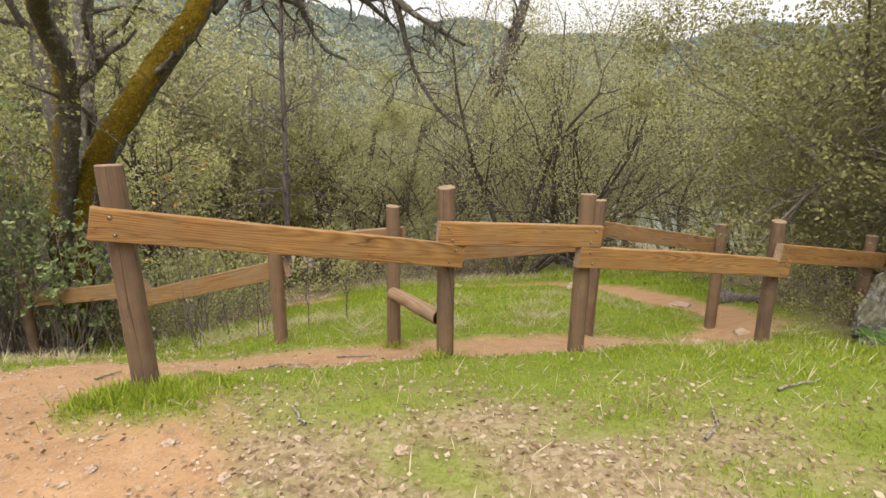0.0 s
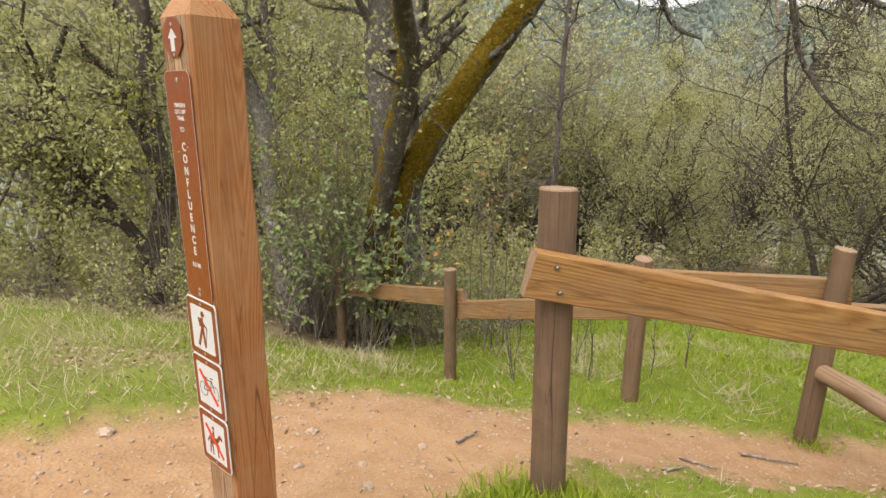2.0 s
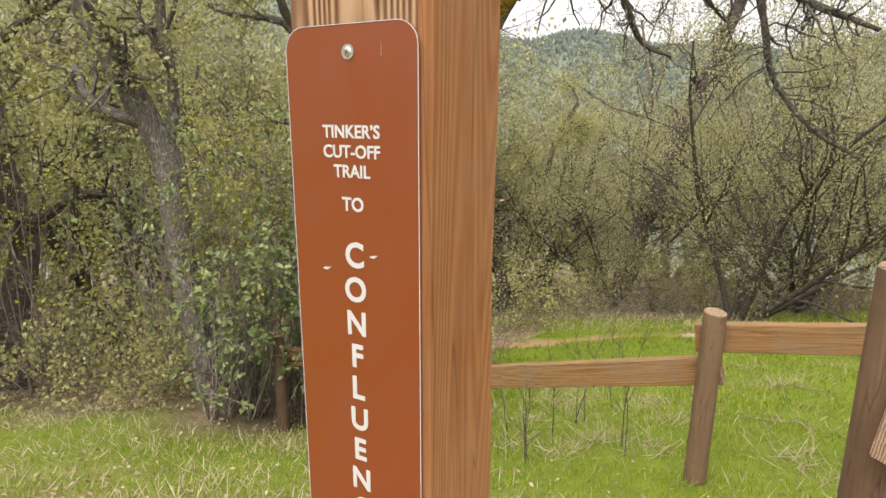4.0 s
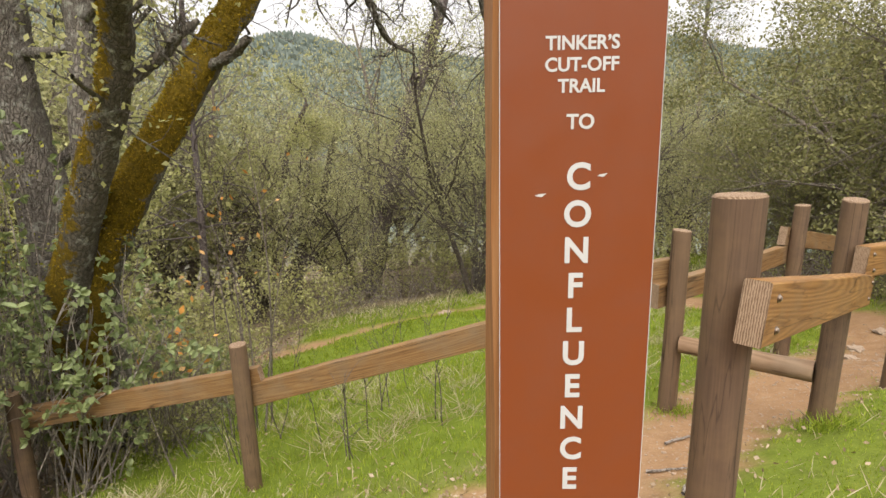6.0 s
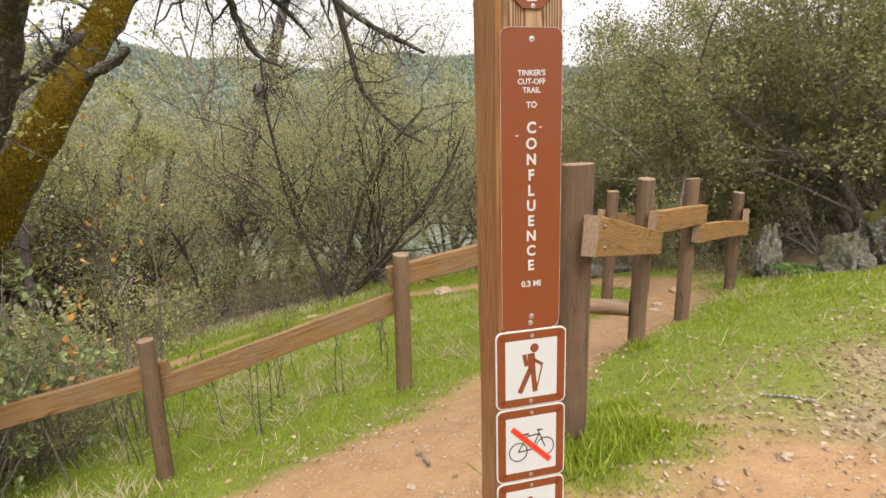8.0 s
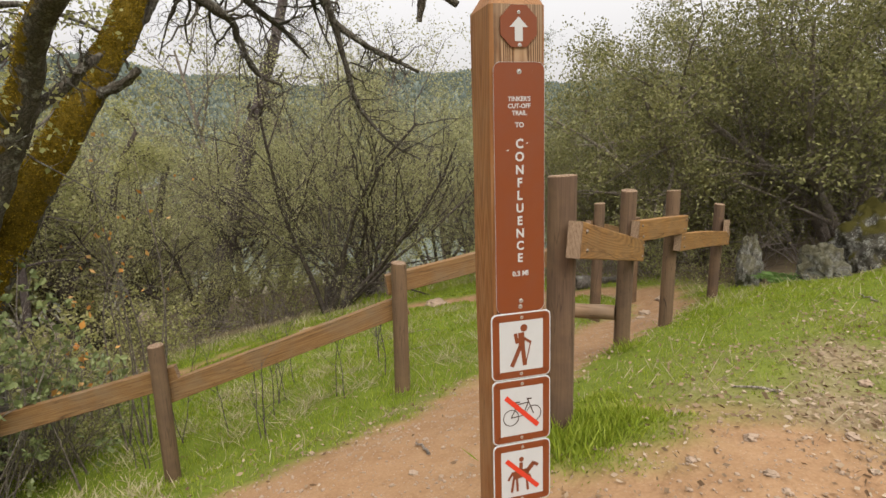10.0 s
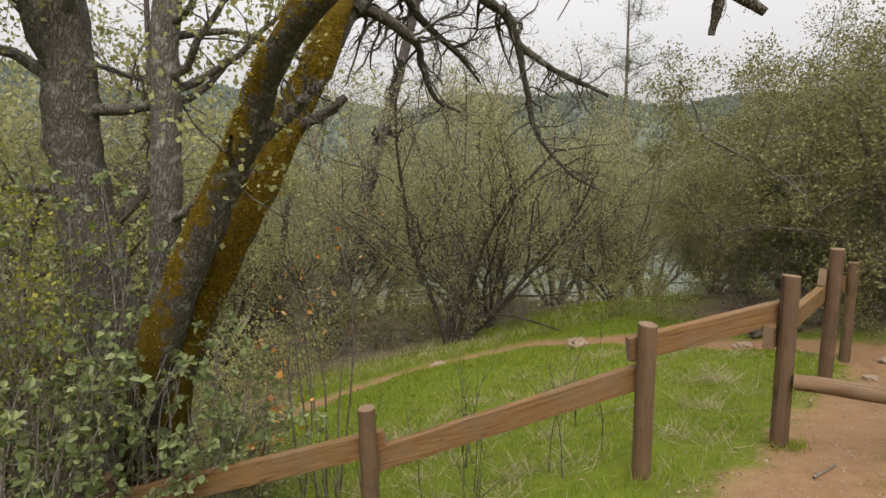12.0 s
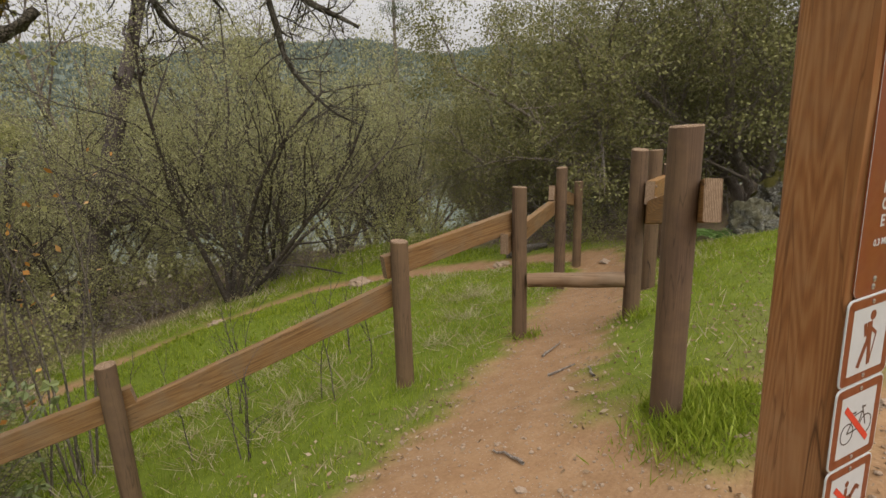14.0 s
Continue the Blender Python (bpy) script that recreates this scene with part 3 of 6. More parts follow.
def plank(parent, a, b, height, thick, side, bolts=(), seed=0, name="rail", timber_m=None):
    """A sawn rail from a to b (the middle of its top edge at the ends), its face towards side (a unit vector in plan)."""
    rng = np.random.default_rng(seed)
    a, b = Vector(a), Vector(b)
    ex = (b - a).normalized()
    ey = Vector((side[0], side[1], 0))
    ey = (ey - ex * ey.dot(ex)).normalized()
    ez = ex.cross(ey).normalized()
    if ez.z < 0:
        ez, ey2 = -ez, ey
    L, n = (b - a).length, 14
    bm = bmesh.new()
    prof = [(-1, -1), (-1, 1), (1, 1), (1, -1)]
    c = 0.004
    section = []
    for py, pz in prof:
        nxt = prof[(prof.index((py, pz)) + 1) % 4]
        section.append((py * thick / 2 + c * (1 if nxt[0] > py else -1 if nxt[0] < py else 0), (0 if pz > 0 else -height) + c * (1 if nxt[1] > pz else -1 if nxt[1] < pz else 0)))
        section.append((nxt[0] * thick / 2 - c * (1 if nxt[0] > py else -1 if nxt[0] < py else 0), (0 if nxt[1] > 0 else -height) - c * (1 if nxt[1] > pz else -1 if nxt[1] < pz else 0)))
    bow = rng.normal(0, 0.004, 3)
    rings = []
    for i in range(n + 1):
        s = i / n
        wob = 0.001 * math.sin(9 * s + seed) + 0.0006 * math.sin(23 * s + 2 * seed)
        dz = bow[0] * math.sin(math.pi * s)
        rings.append([bm.verts.new((s * L + (0.003 * rng.standard_normal() if i in (0, n) else 0), y, z + dz + (wob if z > -height / 2 else wob * 0.6))) for y, z in section])
    m = len(section)
    for lo, hi in zip(rings[:-1], rings[1:]):
        for k in range(m):
            bm.faces.new((lo[k], lo[(k + 1) % m], hi[(k + 1) % m], hi[k]))
    for f in (bm.faces.new(rings[0]), bm.faces.new(rings[-1])):
        f.material_index = 1
    bmesh.ops.recalc_face_normals(bm, faces=bm.faces)
    ob = part(name, bm, [timber_m or M_RAIL, M_END], parent)
    turn = Matrix((ex, ey, ez)).transposed().to_4x4()
    if turn.determinant() < 0:
        turn = Matrix((ex, -ey, ez)).transposed().to_4x4()
    ob.matrix_basis = Matrix.Translation(a) @ turn
    out = 1 if (turn.to_3x3() @ Vector((0, 1, 0))).dot(Vector((side[0], side[1], 0))) > 0 else -1
    for along, down in bolts:
        bo = new("bolt", BOLT)
        bo.parent = ob
        bo.matrix_parent_inverse = Matrix.Identity(4)
        bo.matrix_basis = Matrix.Translation((along if along >= 0 else L + along, out * (thick / 2 + 0.001), -down)) @ Matrix.Rotation(radians(-90 * out), 4, "X")
    return ob


# posts: place, foot and top
NEAR_POSTS = [(-1.500, 2.592, 0.20, 1.230, 0.060), (0.045, 3.497, -0.03, 1.030, 0.056), (1.012, 3.825, -0.13, 0.957, 0.056), (2.72, 4.44, -0.41, 0.680, 0.056), (4.16, 5.29, -0.50, 0.393, 0.055)]
FAR_POSTS = [(-4.218, 5.62, -1.16, -0.348, 0.054), (-2.782, 5.026, -0.935, 0.047, 0.054), (-1.285, 4.365, -0.40, 0.540, 0.055), (-0.335, 4.175, -0.21, 0.780, 0.052), (1.43, 4.97, -0.42, 0.728, 0.056), (2.9, 5.66, -0.76, 0.395, 0.055)]
# how far the foot of each post stands from under its top
NEAR_FEET = [(0.045, 0.022), (0.018, 0.015), (0.004, 0.004), (0.04, 0.03), (0.02, 0.0)]
FAR_FEET = [(-0.02, 0.06), (0.028, 0.018), (0.022, 0.02), (0.012, 0.0), (-0.01, 0.0), (0.03, 0.02)]
fence_near = empty("wooden_fence", pose(-1.509, 2.6, 0.2), "brown stained two-tone rail fence along the trail's upper edge", "fence", "trail fences")
fence_far = empty("wooden_fence", pose(-4.2, 5.61, -1.2), "brown stained rail fence along the trail's lower edge", "fence", "trail fences")


def hung(parent, place):
    """The parts were placed in the world: keep them there under their thing."""
    for o in parent.children:
        o.matrix_parent_inverse = place.inverted()


def rail_between(fence, p, q, za, zb, side, seed, over_a=0.1, over_b=0.1, bolts=True, off=0.082, height=0.146):
    """A rail on the outer faces of two posts; za and zb are the heights of its top at the posts."""
    d = Vector((q[0] - p[0], q[1] - p[1], 0))
    length = d.length
    d /= length
    s = Vector((-d.y, d.x, 0)) * side
    slope = (zb - za) / length
    a = Vector((p[0], p[1], za)) + s * off - Vector((d.x, d.y, slope)) * over_a
    b = Vector((q[0], q[1], zb)) + s * off + Vector((d.x, d.y, slope)) * over_b
    marks = [(over_a - 0.015, 0.035), (over_a + 0.015, height - 0.035), (-over_b + 0.015, 0.035), (-over_b - 0.015, height - 0.035)] if bolts else []
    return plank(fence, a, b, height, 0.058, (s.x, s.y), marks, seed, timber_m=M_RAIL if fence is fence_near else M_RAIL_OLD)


for n, (x, y, foot, top, r) in enumerate(NEAR_POSTS):
    round_post(fence_near, x, y, foot, top, r, NEAR_FEET[n], n)
for n, (x, y, foot, top, r) in enumerate(FAR_POSTS):
    round_post(fence_far, x, y, foot, top, r, FAR_FEET[n], 20 + n)
N, F = NEAR_POSTS, FAR_POSTS
rail_between(fence_near, N[0], N[1], 1.040, 0.690, -1, 1, 0.09, 0.085)
rail_between(fence_near, N[1], N[2], 0.828, 0.755, -1, 2, 0.075, 0.07)
rail_between(fence_near, N[2], N[3], 0.607, 0.388, -1, 3, 0.09, 0.08)
rail_between(fence_near, N[3], N[4], 0.510, 0.245, -1, 4, 0.08, 0.1)
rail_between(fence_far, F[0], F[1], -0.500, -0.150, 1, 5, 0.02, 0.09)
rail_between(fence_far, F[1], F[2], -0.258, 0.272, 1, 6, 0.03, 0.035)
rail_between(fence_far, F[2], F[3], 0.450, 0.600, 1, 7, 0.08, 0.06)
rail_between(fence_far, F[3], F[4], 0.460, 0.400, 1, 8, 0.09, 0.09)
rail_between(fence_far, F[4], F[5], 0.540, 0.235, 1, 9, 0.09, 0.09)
hung(fence_near, pose(-1.509, 2.6, 0.2))
hung(fence_far, pose(-4.2, 5.61, -1.2))


def log_bar():
    """The round log that crosses the trail between two posts."""
    a, b = Vector((-0.355, 4.15, 0.118)), Vector((0.058, 3.507, 0.150))
    d = (b - a).normalized()
    a, b = a + d * 0.052, b - d * 0.055
    s = Soup()
    n = 12
    pts = [a.lerp(b, i / n) for i in range(n + 1)]
    rng = np.random.default_rng(3)
    L = (b - a).length
    local = [(L * i / n, 0.004 * math.sin(5 * i / n), 0.003 * math.sin(8 * i / n)) for i in range(n + 1)]
    s.tube(local, [0.049 + 0.006 * i / n for i in range(n + 1)], 18, rng=rng, gnarl=0.008)
    ob = s.object("crossbar_log", M_LOG)
    ob.matrix_world = Matrix.Translation(a) @ d.to_track_quat("X", "Z").to_matrix().to_4x4()
    return tagged(ob, "pale peeled log wedged low across the trail between posts", "log")


log_bar()


# ---------------------------------------------------------------- the trail sign
SIGN_TURN = -18.0
FACE = Vector((-2.309, 1.930, 0.0035))
SIGN_FOOT = 0.08
sign_pose = Matrix.Translation(FACE) @ Matrix.Rotation(radians(SIGN_TURN), 4, "Z") @ Matrix.Translation((0, 0, 1.5)) @ Matrix.Rotation(radians(-1.4), 4, "Y") @ Matrix.Translation((0, 0, -1.5))  # local x: along the face, -y: towards the reader; leans a little to one side
POST_W, POST_D = 0.132, 0.143
sign_post = empty("trail_sign_post", sign_pose @ Matrix.Translation((0, POST_D / 2, SIGN_FOOT)), "orange-brown square timber sign post with trail signs screwed to it", "sign post")


def under_sign(ob, parent, x, y, z):
    """Places a piece by the sign face's own axes: x along it, y into it, z up."""
    ob.parent = parent
    ob.matrix_world = sign_pose @ Matrix.Translation((x, y, z))
    ob.matrix_parent_inverse = Matrix.Identity(4)
    ob.matrix_basis = (world_of[parent].inverted()) @ (sign_pose @ Matrix.Translation((x, y, z)))
    world_of[ob] = sign_pose @ Matrix.Translation((x, y, z))
    return ob


world_of = {sign_post: sign_pose @ Matrix.Translation((0, POST_D / 2, SIGN_FOOT))}


def timber():
    bm = bmesh.new()
    h, w, c = 1.665, POST_W / 2, 0.008
    levels = [(-0.3, 1.0)] + [(0.1 + 1.56 * i / 9, 1.0) for i in range(10)] + [(h + 0.032, 0.70), (h + 0.036, 0.62)]
    rng = np.random.default_rng(9)
    rings = []
    for z, k in levels:
        ring = []
        for sx, sy in ((-1, -1), (1, -1), (1, 1), (-1, 1)):
            e = 0.0012 * rng.standard_normal()
            first, second = ((sx * (w - c), sy * w), (sx * w, sy * (w - c)))
            pair = (second, first) if sx * sy > 0 else (first, second)
            pair = pair[::-1] if sx * sy > 0 else pair[::-1]
            for x, y in ((pair[0], pair[1]) if sx * sy > 0 else (pair[0], pair[1])):
                ring.append((x * k + e, (y * k + e) * POST_D / POST_W))
        ring.sort(key=lambda p: math.atan2(p[1], p[0]))
        rings.append([bm.verts.new((x, y, z)) for x, y in ring])
    m = 8
    for lo, hi in zip(rings[:-1], rings[1:]):
        for k in range(m):
            bm.faces.new((lo[k], lo[(k + 1) % m], hi[(k + 1) % m], hi[k]))
    bm.faces.new(rings[-1])
    bmesh.ops.recalc_face_normals(bm, faces=bm.faces)
    for f in bm.faces:
        f.material_index = 1 if f.normal.y < -0.9 else 0
    ob = part("post", bm, [M_SIGNPOST, M_SIGNFRONT])
    return under_sign(ob, sign_post, 0, POST_D / 2, 0)


timber()


def rounded_panel(w, h, r, thick, corners=5, cut=False):
    """A flat panel standing in x and z, its front at y = 0; cut: corners cut straight."""
    bm = bmesh.new()
    ring = []
    for cx, cz, a0 in ((w / 2 - r, h / 2 - r, 0), (-w / 2 + r, h / 2 - r, 90), (-w / 2 + r, -h / 2 + r, 180), (w / 2 - r, -h / 2 + r, 270)):
        for k in range(corners + 1):
            a = radians(a0 + 90 * k / corners)
            ring.append((cx + r * math.cos(a), cz + r * math.sin(a)))
    e = min(0.0007, thick / 3)
    front = [bm.verts.new((x * (1 - 2 * e / w), 0, z * (1 - 2 * e / h))) for x, z in ring]
    rim = [bm.verts.new((x, e, z)) for x, z in ring]
    back = [bm.verts.new((x, thick, z)) for x, z in ring]
    bm.faces.new(front)
    m = len(ring)
    for lo, hi in ((front, rim), (rim, back)):
        for k in range(m):
            bm.faces.new((lo[k], lo[(k + 1) % m], hi[(k + 1) % m], hi[k]))
    bm.faces.new(back)
    bmesh.ops.recalc_face_normals(bm, faces=bm.faces)
    return bm


def frame_band(w, h, r, band, thick, corners=6):
    """A rounded rectangular band, such as the white border line of a sign."""
    bm = bmesh.new()

    def loop(k, y):
        out = []
        for cx, cz, a0 in ((w / 2 - r, h / 2 - r, 0), (-w / 2 + r, h / 2 - r, 90), (-w / 2 + r, -h / 2 + r, 180), (w / 2 - r, -h / 2 + r, 270)):
            for j in range(corners + 1):
                a = radians(a0 + 90 * j / corners)
                out.append(bm.verts.new((cx + (r - k) * math.cos(a), y, cz + (r - k) * math.sin(a))))
        return out

    outer, inner, oback, iback = loop(0, 0), loop(band, 0), loop(0, thick), loop(band, thick)
    m = len(outer)
    for a, b in ((outer, inner), (outer, oback), (inner, iback)):
        for k in range(m):
            bm.faces.new((a[k], a[(k + 1) % m], b[(k + 1) % m], b[k]))
    bmesh.ops.recalc_face_normals(bm, faces=bm.faces)
    return bm


def flat_shape(outline, thick=0.0006):
    """A thin plate from an outline in x and z, its front at y = 0."""
    bm = bmesh.new()
    front = [bm.verts.new((x, 0, z)) for x, z in outline]
    back = [bm.verts.new((x, thick, z)) for x, z in outline]
    bm.faces.new(front)
    m = len(outline)
    for k in range(m):
        bm.faces.new((front[k], front[(k + 1) % m], back[(k + 1) % m], back[k]))
    bmesh.ops.recalc_face_normals(bm, faces=bm.faces)
    return bm


def bar(x0, z0, x1, z1, w):
    dx, dz = x1 - x0, z1 - z0
    n = math.hypot(dx, dz)
    px, pz = -dz / n * w / 2, dx / n * w / 2
    return [(x0 + px, z0 + pz), (x1 + px, z1 + pz), (x1 - px, z1 - pz), (x0 - px, z0 - pz)]


def disc(cx, cz, r, n=20):
    return [(cx + r * math.cos(2 * math.pi * k / n), cz + r * math.sin(2 * math.pi * k / n)) for k in range(n)]


def screw(parent, x, y, z, r=0.0042):
    bm = bmesh.new()
    bmesh.ops.create_uvsphere(bm, u_segments=16, v_segments=8, radius=r)
    for v in bm.verts:
        v.co = (v.co.x, -max(v.co.z, 0) * 0.45, v.co.y)
    washer = bmesh.ops.create_cone(bm, cap_ends=True, segments=20, radius1=r * 1.35, radius2=r * 1.35, depth=0.0012, matrix=Matrix.Rotation(radians(90), 4, "X"))
    for a in (35, 125):
        cr = bmesh.ops.create_cube(bm, size=1.0, matrix=Matrix.Translation((0, -r * 0.43, 0)) @ Matrix.Rotation(radians(a), 4, "Y") @ Matrix.Diagonal((r * 0.9, r * 0.1, r * 0.2, 1)))
        faces = {f for v in cr["verts"] for f in v.link_faces}
        for f in faces:
            f.material_index = 1
    ob = part("screw", bm, [M_ZINC, M_BLACKLINE])
    return under_sign(ob, parent, x, y, z)


def lettering(parent, text, cap, x, z, y, material, bold=0.012, stretch=1.0, name="lettering"):
    """Raised film letters in the built-in font, centred on x, z."""
    cu = bpy.data.curves.new(name, "FONT")
    cu.body, cu.size, cu.align_x, cu.align_y = text, cap / 0.73, "CENTER", "CENTER"
    cu.offset, cu.extrude, cu.resolution_u = bold * cap / 0.73, 0.0002, 4
    tmp = bpy.data.objects.new(name, cu)
    scene.collection.objects.link(tmp)
    bpy.context.view_layer.update()
    me = bpy.data.meshes.new_from_object(tmp)
    bpy.data.objects.remove(tmp)
    co = np.zeros(len(me.vertices) * 3)
    me.vertices.foreach_get("co", co)
    co = co.reshape(-1, 3)
    mid = (co.max(0) + co.min(0)) / 2
    co = (co - mid) * np.array([stretch, 1, 1])
    me.vertices.foreach_set("co", np.stack([co[:, 0], -co[:, 2], co[:, 1]], 1).ravel())
    me.materials.clear()
    me.materials.append(material)
    me.name = name
    return under_sign(new(name, me), parent, x, y, z)


T = 0.004
# the tall name panel
panel = under_sign(part("trail_name_sign", rounded_panel(0.124, 0.582, 0.018, 0.003), M_SIGN, label="tall brown enamel sign reading Tinker's Cut-Off Trail to Confluence 0.3 mi"), sign_post, 0, -T, 1.537 - 0.291)
under_sign(part("border", frame_band(0.1240, 0.5820, 0.018, 0.0005, 0.0006), M_WHITE), panel, 0, -T - 0.0004, 1.537 - 0.291)
Y = -T - 0.0003
for text, cap, z in (("TINKER’S", 0.0106, 1.457), ("CUT-OFF", 0.0106, 1.4415), ("TRAIL", 0.0106, 1.426), ("TO", 0.0118, 1.3995), ("0.3 MI", 0.0130, 1.052)):
    lettering(panel, text, 0.96 * cap, 0.0, z, Y, M_WHITE, 0.024, 0.97)
for n, ch in enumerate("CONFLUENCE"):
    lettering(panel, ch, 0.0212, 0.0, 1.3575 - 0.0297 * n, Y, M_WHITE, 0.028, 0.94)
screw(panel, 0.0, Y, 1.5165)
screw(panel, 0.001, Y, 0.984)
screw(panel, -0.001, Y, 0.970)
# scratches through the enamel
for x0, z0, x1, z1, w in ((-0.034, 1.3425, -0.025, 1.3445, 0.0028), (0.0145, 1.3575, 0.0225, 1.3595, 0.0026), (0.030, 1.513, 0.0305, 1.523, 0.0008)):
    under_sign(part("scratch", flat_shape([(x0, z0), (x0 + 0.3 * (x1 - x0), z0 + w / 2), (x1, z1), (x0 + 0.6 * (x1 - x0), z0 - w / 3)], 0.0002), M_WHITE), panel, 0, Y, 0)

# the arrow plate: an octagon
octagon = [(0.047 * math.cos(radians(22.5 + 45 * k)) * 1.0, 0.047 * math.sin(radians(22.5 + 45 * k)) * 1.02) for k in range(8)]
plate = under_sign(part("arrow_sign", flat_shape(octagon, 0.003), M_SIGN, label="small brown octagonal plate with a white upward arrow"), sign_post, 0, -T, 1.613)
arrow = [(0, 0.028), (0.0215, 0.006), (0.0095, 0.006), (0.0095, -0.024), (-0.0095, -0.024), (-0.0095, 0.006), (-0.0215, 0.006)]
under_sign(part("arrow", flat_shape(arrow, 0.0004), M_WHITE, label="white arrow"), plate, 0, Y, 1.605)
screw(plate, 0, Y, 1.642, 0.003)
screw(plate, 0.002, Y, 1.573, 0.0032)


def symbol_sign(z, drawing, label):
    """A square sign with a white and brown border round a white field."""
    w, h = 0.155, 0.169
    base = under_sign(part("symbol_sign", rounded_panel(w, h, 0.014, 0.003), M_WHITE, label=label), sign_post, 0.0, -T - 0.0032, z)
    yy = -T - 0.0032 - 0.0003
    under_sign(part("border", frame_band(w - 0.006, h - 0.006, 0.012, 0.0175, 0.0004), M_SIGN, label="brown border band"), base, 0, yy, z)
    under_sign(part("field", rounded_panel(w - 0.041, h - 0.041, 0.004, 0.0004), M_WHITE), base, 0, yy, z)
    for s in (1, -1):
        screw(base, 0.001 * s, yy - 0.0004, z + s * (h / 2 - 0.0125), 0.0032)
    for outline, mat_ in drawing:
        under_sign(part("symbol", flat_shape([(1.08 * px, 1.12 * pz) for px, pz in outline], 0.0003), mat_), base, 0, yy - 0.0005 - (0.0004 if mat_ is M_RED else 0), z)
    return base


B_, R_, K_ = M_PICTO, M_RED, M_BLACKLINE
# plain bars and discs stand for the walking symbol
walk_sign = [(disc(0.006, 0.040, 0.0085), B_), (bar(-0.001, 0.030, 0.001, -0.004, 0.015), B_), (bar(-0.015, 0.029, -0.010, 0.006, 0.008), B_), (bar(-0.003, -0.002, -0.024, -0.046, 0.010), B_),
             (bar(0.003, -0.002, 0.008, -0.046, 0.010), B_), (bar(0.004, 0.018, 0.022, 0.006, 0.006), B_), (bar(0.023, 0.009, 0.010, -0.044, 0.0028), B_)]


def ring_bars(cx, cz, r, w, n=22):
    out = []
    for k in range(n):
        a, b = 2 * math.pi * k / n, 2 * math.pi * (k + 1.05) / n
        out.append(([(cx + r * math.cos(a), cz + r * math.sin(a)), (cx + r * math.cos(b), cz + r * math.sin(b)), (cx + (r - w) * math.cos(b), cz + (r - w) * math.sin(b)), (cx + (r - w) * math.cos(a), cz + (r - w) * math.sin(a))], K_))
    return out


cycle_sign = ring_bars(-0.027, -0.014, 0.020, 0.0022, 14) + ring_bars(0.029, -0.010, 0.020, 0.0022, 14) + [
    (bar(-0.027, -0.014, -0.010, 0.016, 0.0026), K_), (bar(-0.010, 0.016, 0.016, 0.018, 0.0026), K_), (bar(0.016, 0.018, 0.002, -0.012, 0.0026), K_), (bar(-0.027, -0.014, 0.002, -0.012, 0.0026), K_),
    (bar(0.014, 0.026, 0.029, -0.010, 0.0026), K_), (bar(0.012, 0.027, 0.024, 0.026, 0.003), K_), (bar(-0.017, 0.021, -0.005, 0.021, 0.0035), K_), (bar(-0.040, 0.036, 0.040, -0.040, 0.011), R_)]
horse_sign = [(bar(-0.024, -0.004, 0.016, 0.000, 0.020), B_), (bar(0.012, 0.002, 0.030, 0.022, 0.011), B_), (bar(0.028, 0.021, 0.040, 0.013, 0.008), B_), (bar(-0.021, -0.008, -0.027, -0.045, 0.006), B_), (bar(-0.014, -0.010, -0.012, -0.045, 0.006), B_),
              (bar(0.010, -0.006, 0.014, -0.045, 0.006), B_), (bar(0.017, -0.006, 0.027, -0.034, 0.006), B_), (bar(-0.024, 0.004, -0.036, -0.014, 0.006), B_), (bar(-0.004, 0.006, -0.003, 0.026, 0.009), B_), (disc(-0.002, 0.034, 0.006, 12), B_), (bar(-0.040, 0.036, 0.040, -0.040, 0.011), R_)]
symbol_sign(0.871, walk_sign, "square white sign with a brown walking symbol")
symbol_sign(0.700, cycle_sign, "square white sign with a bicycle struck out in red")
symbol_sign(0.529, horse_sign, "square white sign with a horse struck out in red")


# ---------------------------------------------------------------- trees and shrubs
SIDES = (8, 5, 3, 3, 3)


def grow(soup, rng, p, d, length, r, lev, spec, tips):
    """One limb and all that grows from it; tips gathers the places where leaves stand."""
    n = spec["seg"][lev]
    pts, ways = [np.array(p, float)], []
    d = np.array(d, float)
    for _ in range(n):
        d = d + rng.standard_normal(3) * spec["wander"][lev] + np.array([0, 0, spec["up"][lev]])
        d /= np.linalg.norm(d)
        pts.append(pts[-1] + d * length / n)
        ways.append(d.copy())
    radii = r * (1 - (1 - spec["tip"]) * np.linspace(0, 1, n + 1))
    soup.tube(pts, radii, SIDES[lev + spec.get("fine", 0)], rng=rng, gnarl=0.05 if lev < 2 else 0.0)
    limbs(soup, rng, pts, ways, radii, length, lev, spec, tips)


def limbs(soup, rng, pts, ways, radii, length, lev, spec, tips):
    n = len(ways)
    if lev >= spec["leaf_from"]:
        tips.extend((pts[i + 1], ways[i]) for i in range(n))
    if lev + 1 >= spec["levels"]:
        return
    for _ in range(spec["kids"][lev]):
        s = rng.uniform(spec["start"][lev], 1.0)
        i = min(n - 1, int(s * n))
        f = s * n - i
        at = pts[i] * (1 - f) + pts[i + 1] * f
        side = np.cross(ways[i], rng.standard_normal(3))
        side /= np.linalg.norm(side) + 1e-9
        a = radians(rng.normal(spec["angle"][lev], 12))
        way = ways[i] * math.cos(a) + side * math.sin(a)
        grow(soup, rng, at, way, length * spec["ratio"][lev] * rng.uniform(0.7, 1.2) * (1.15 - 0.5 * s), max(0.0022, radii[i] * spec["thin"]), lev + 1, spec, tips)


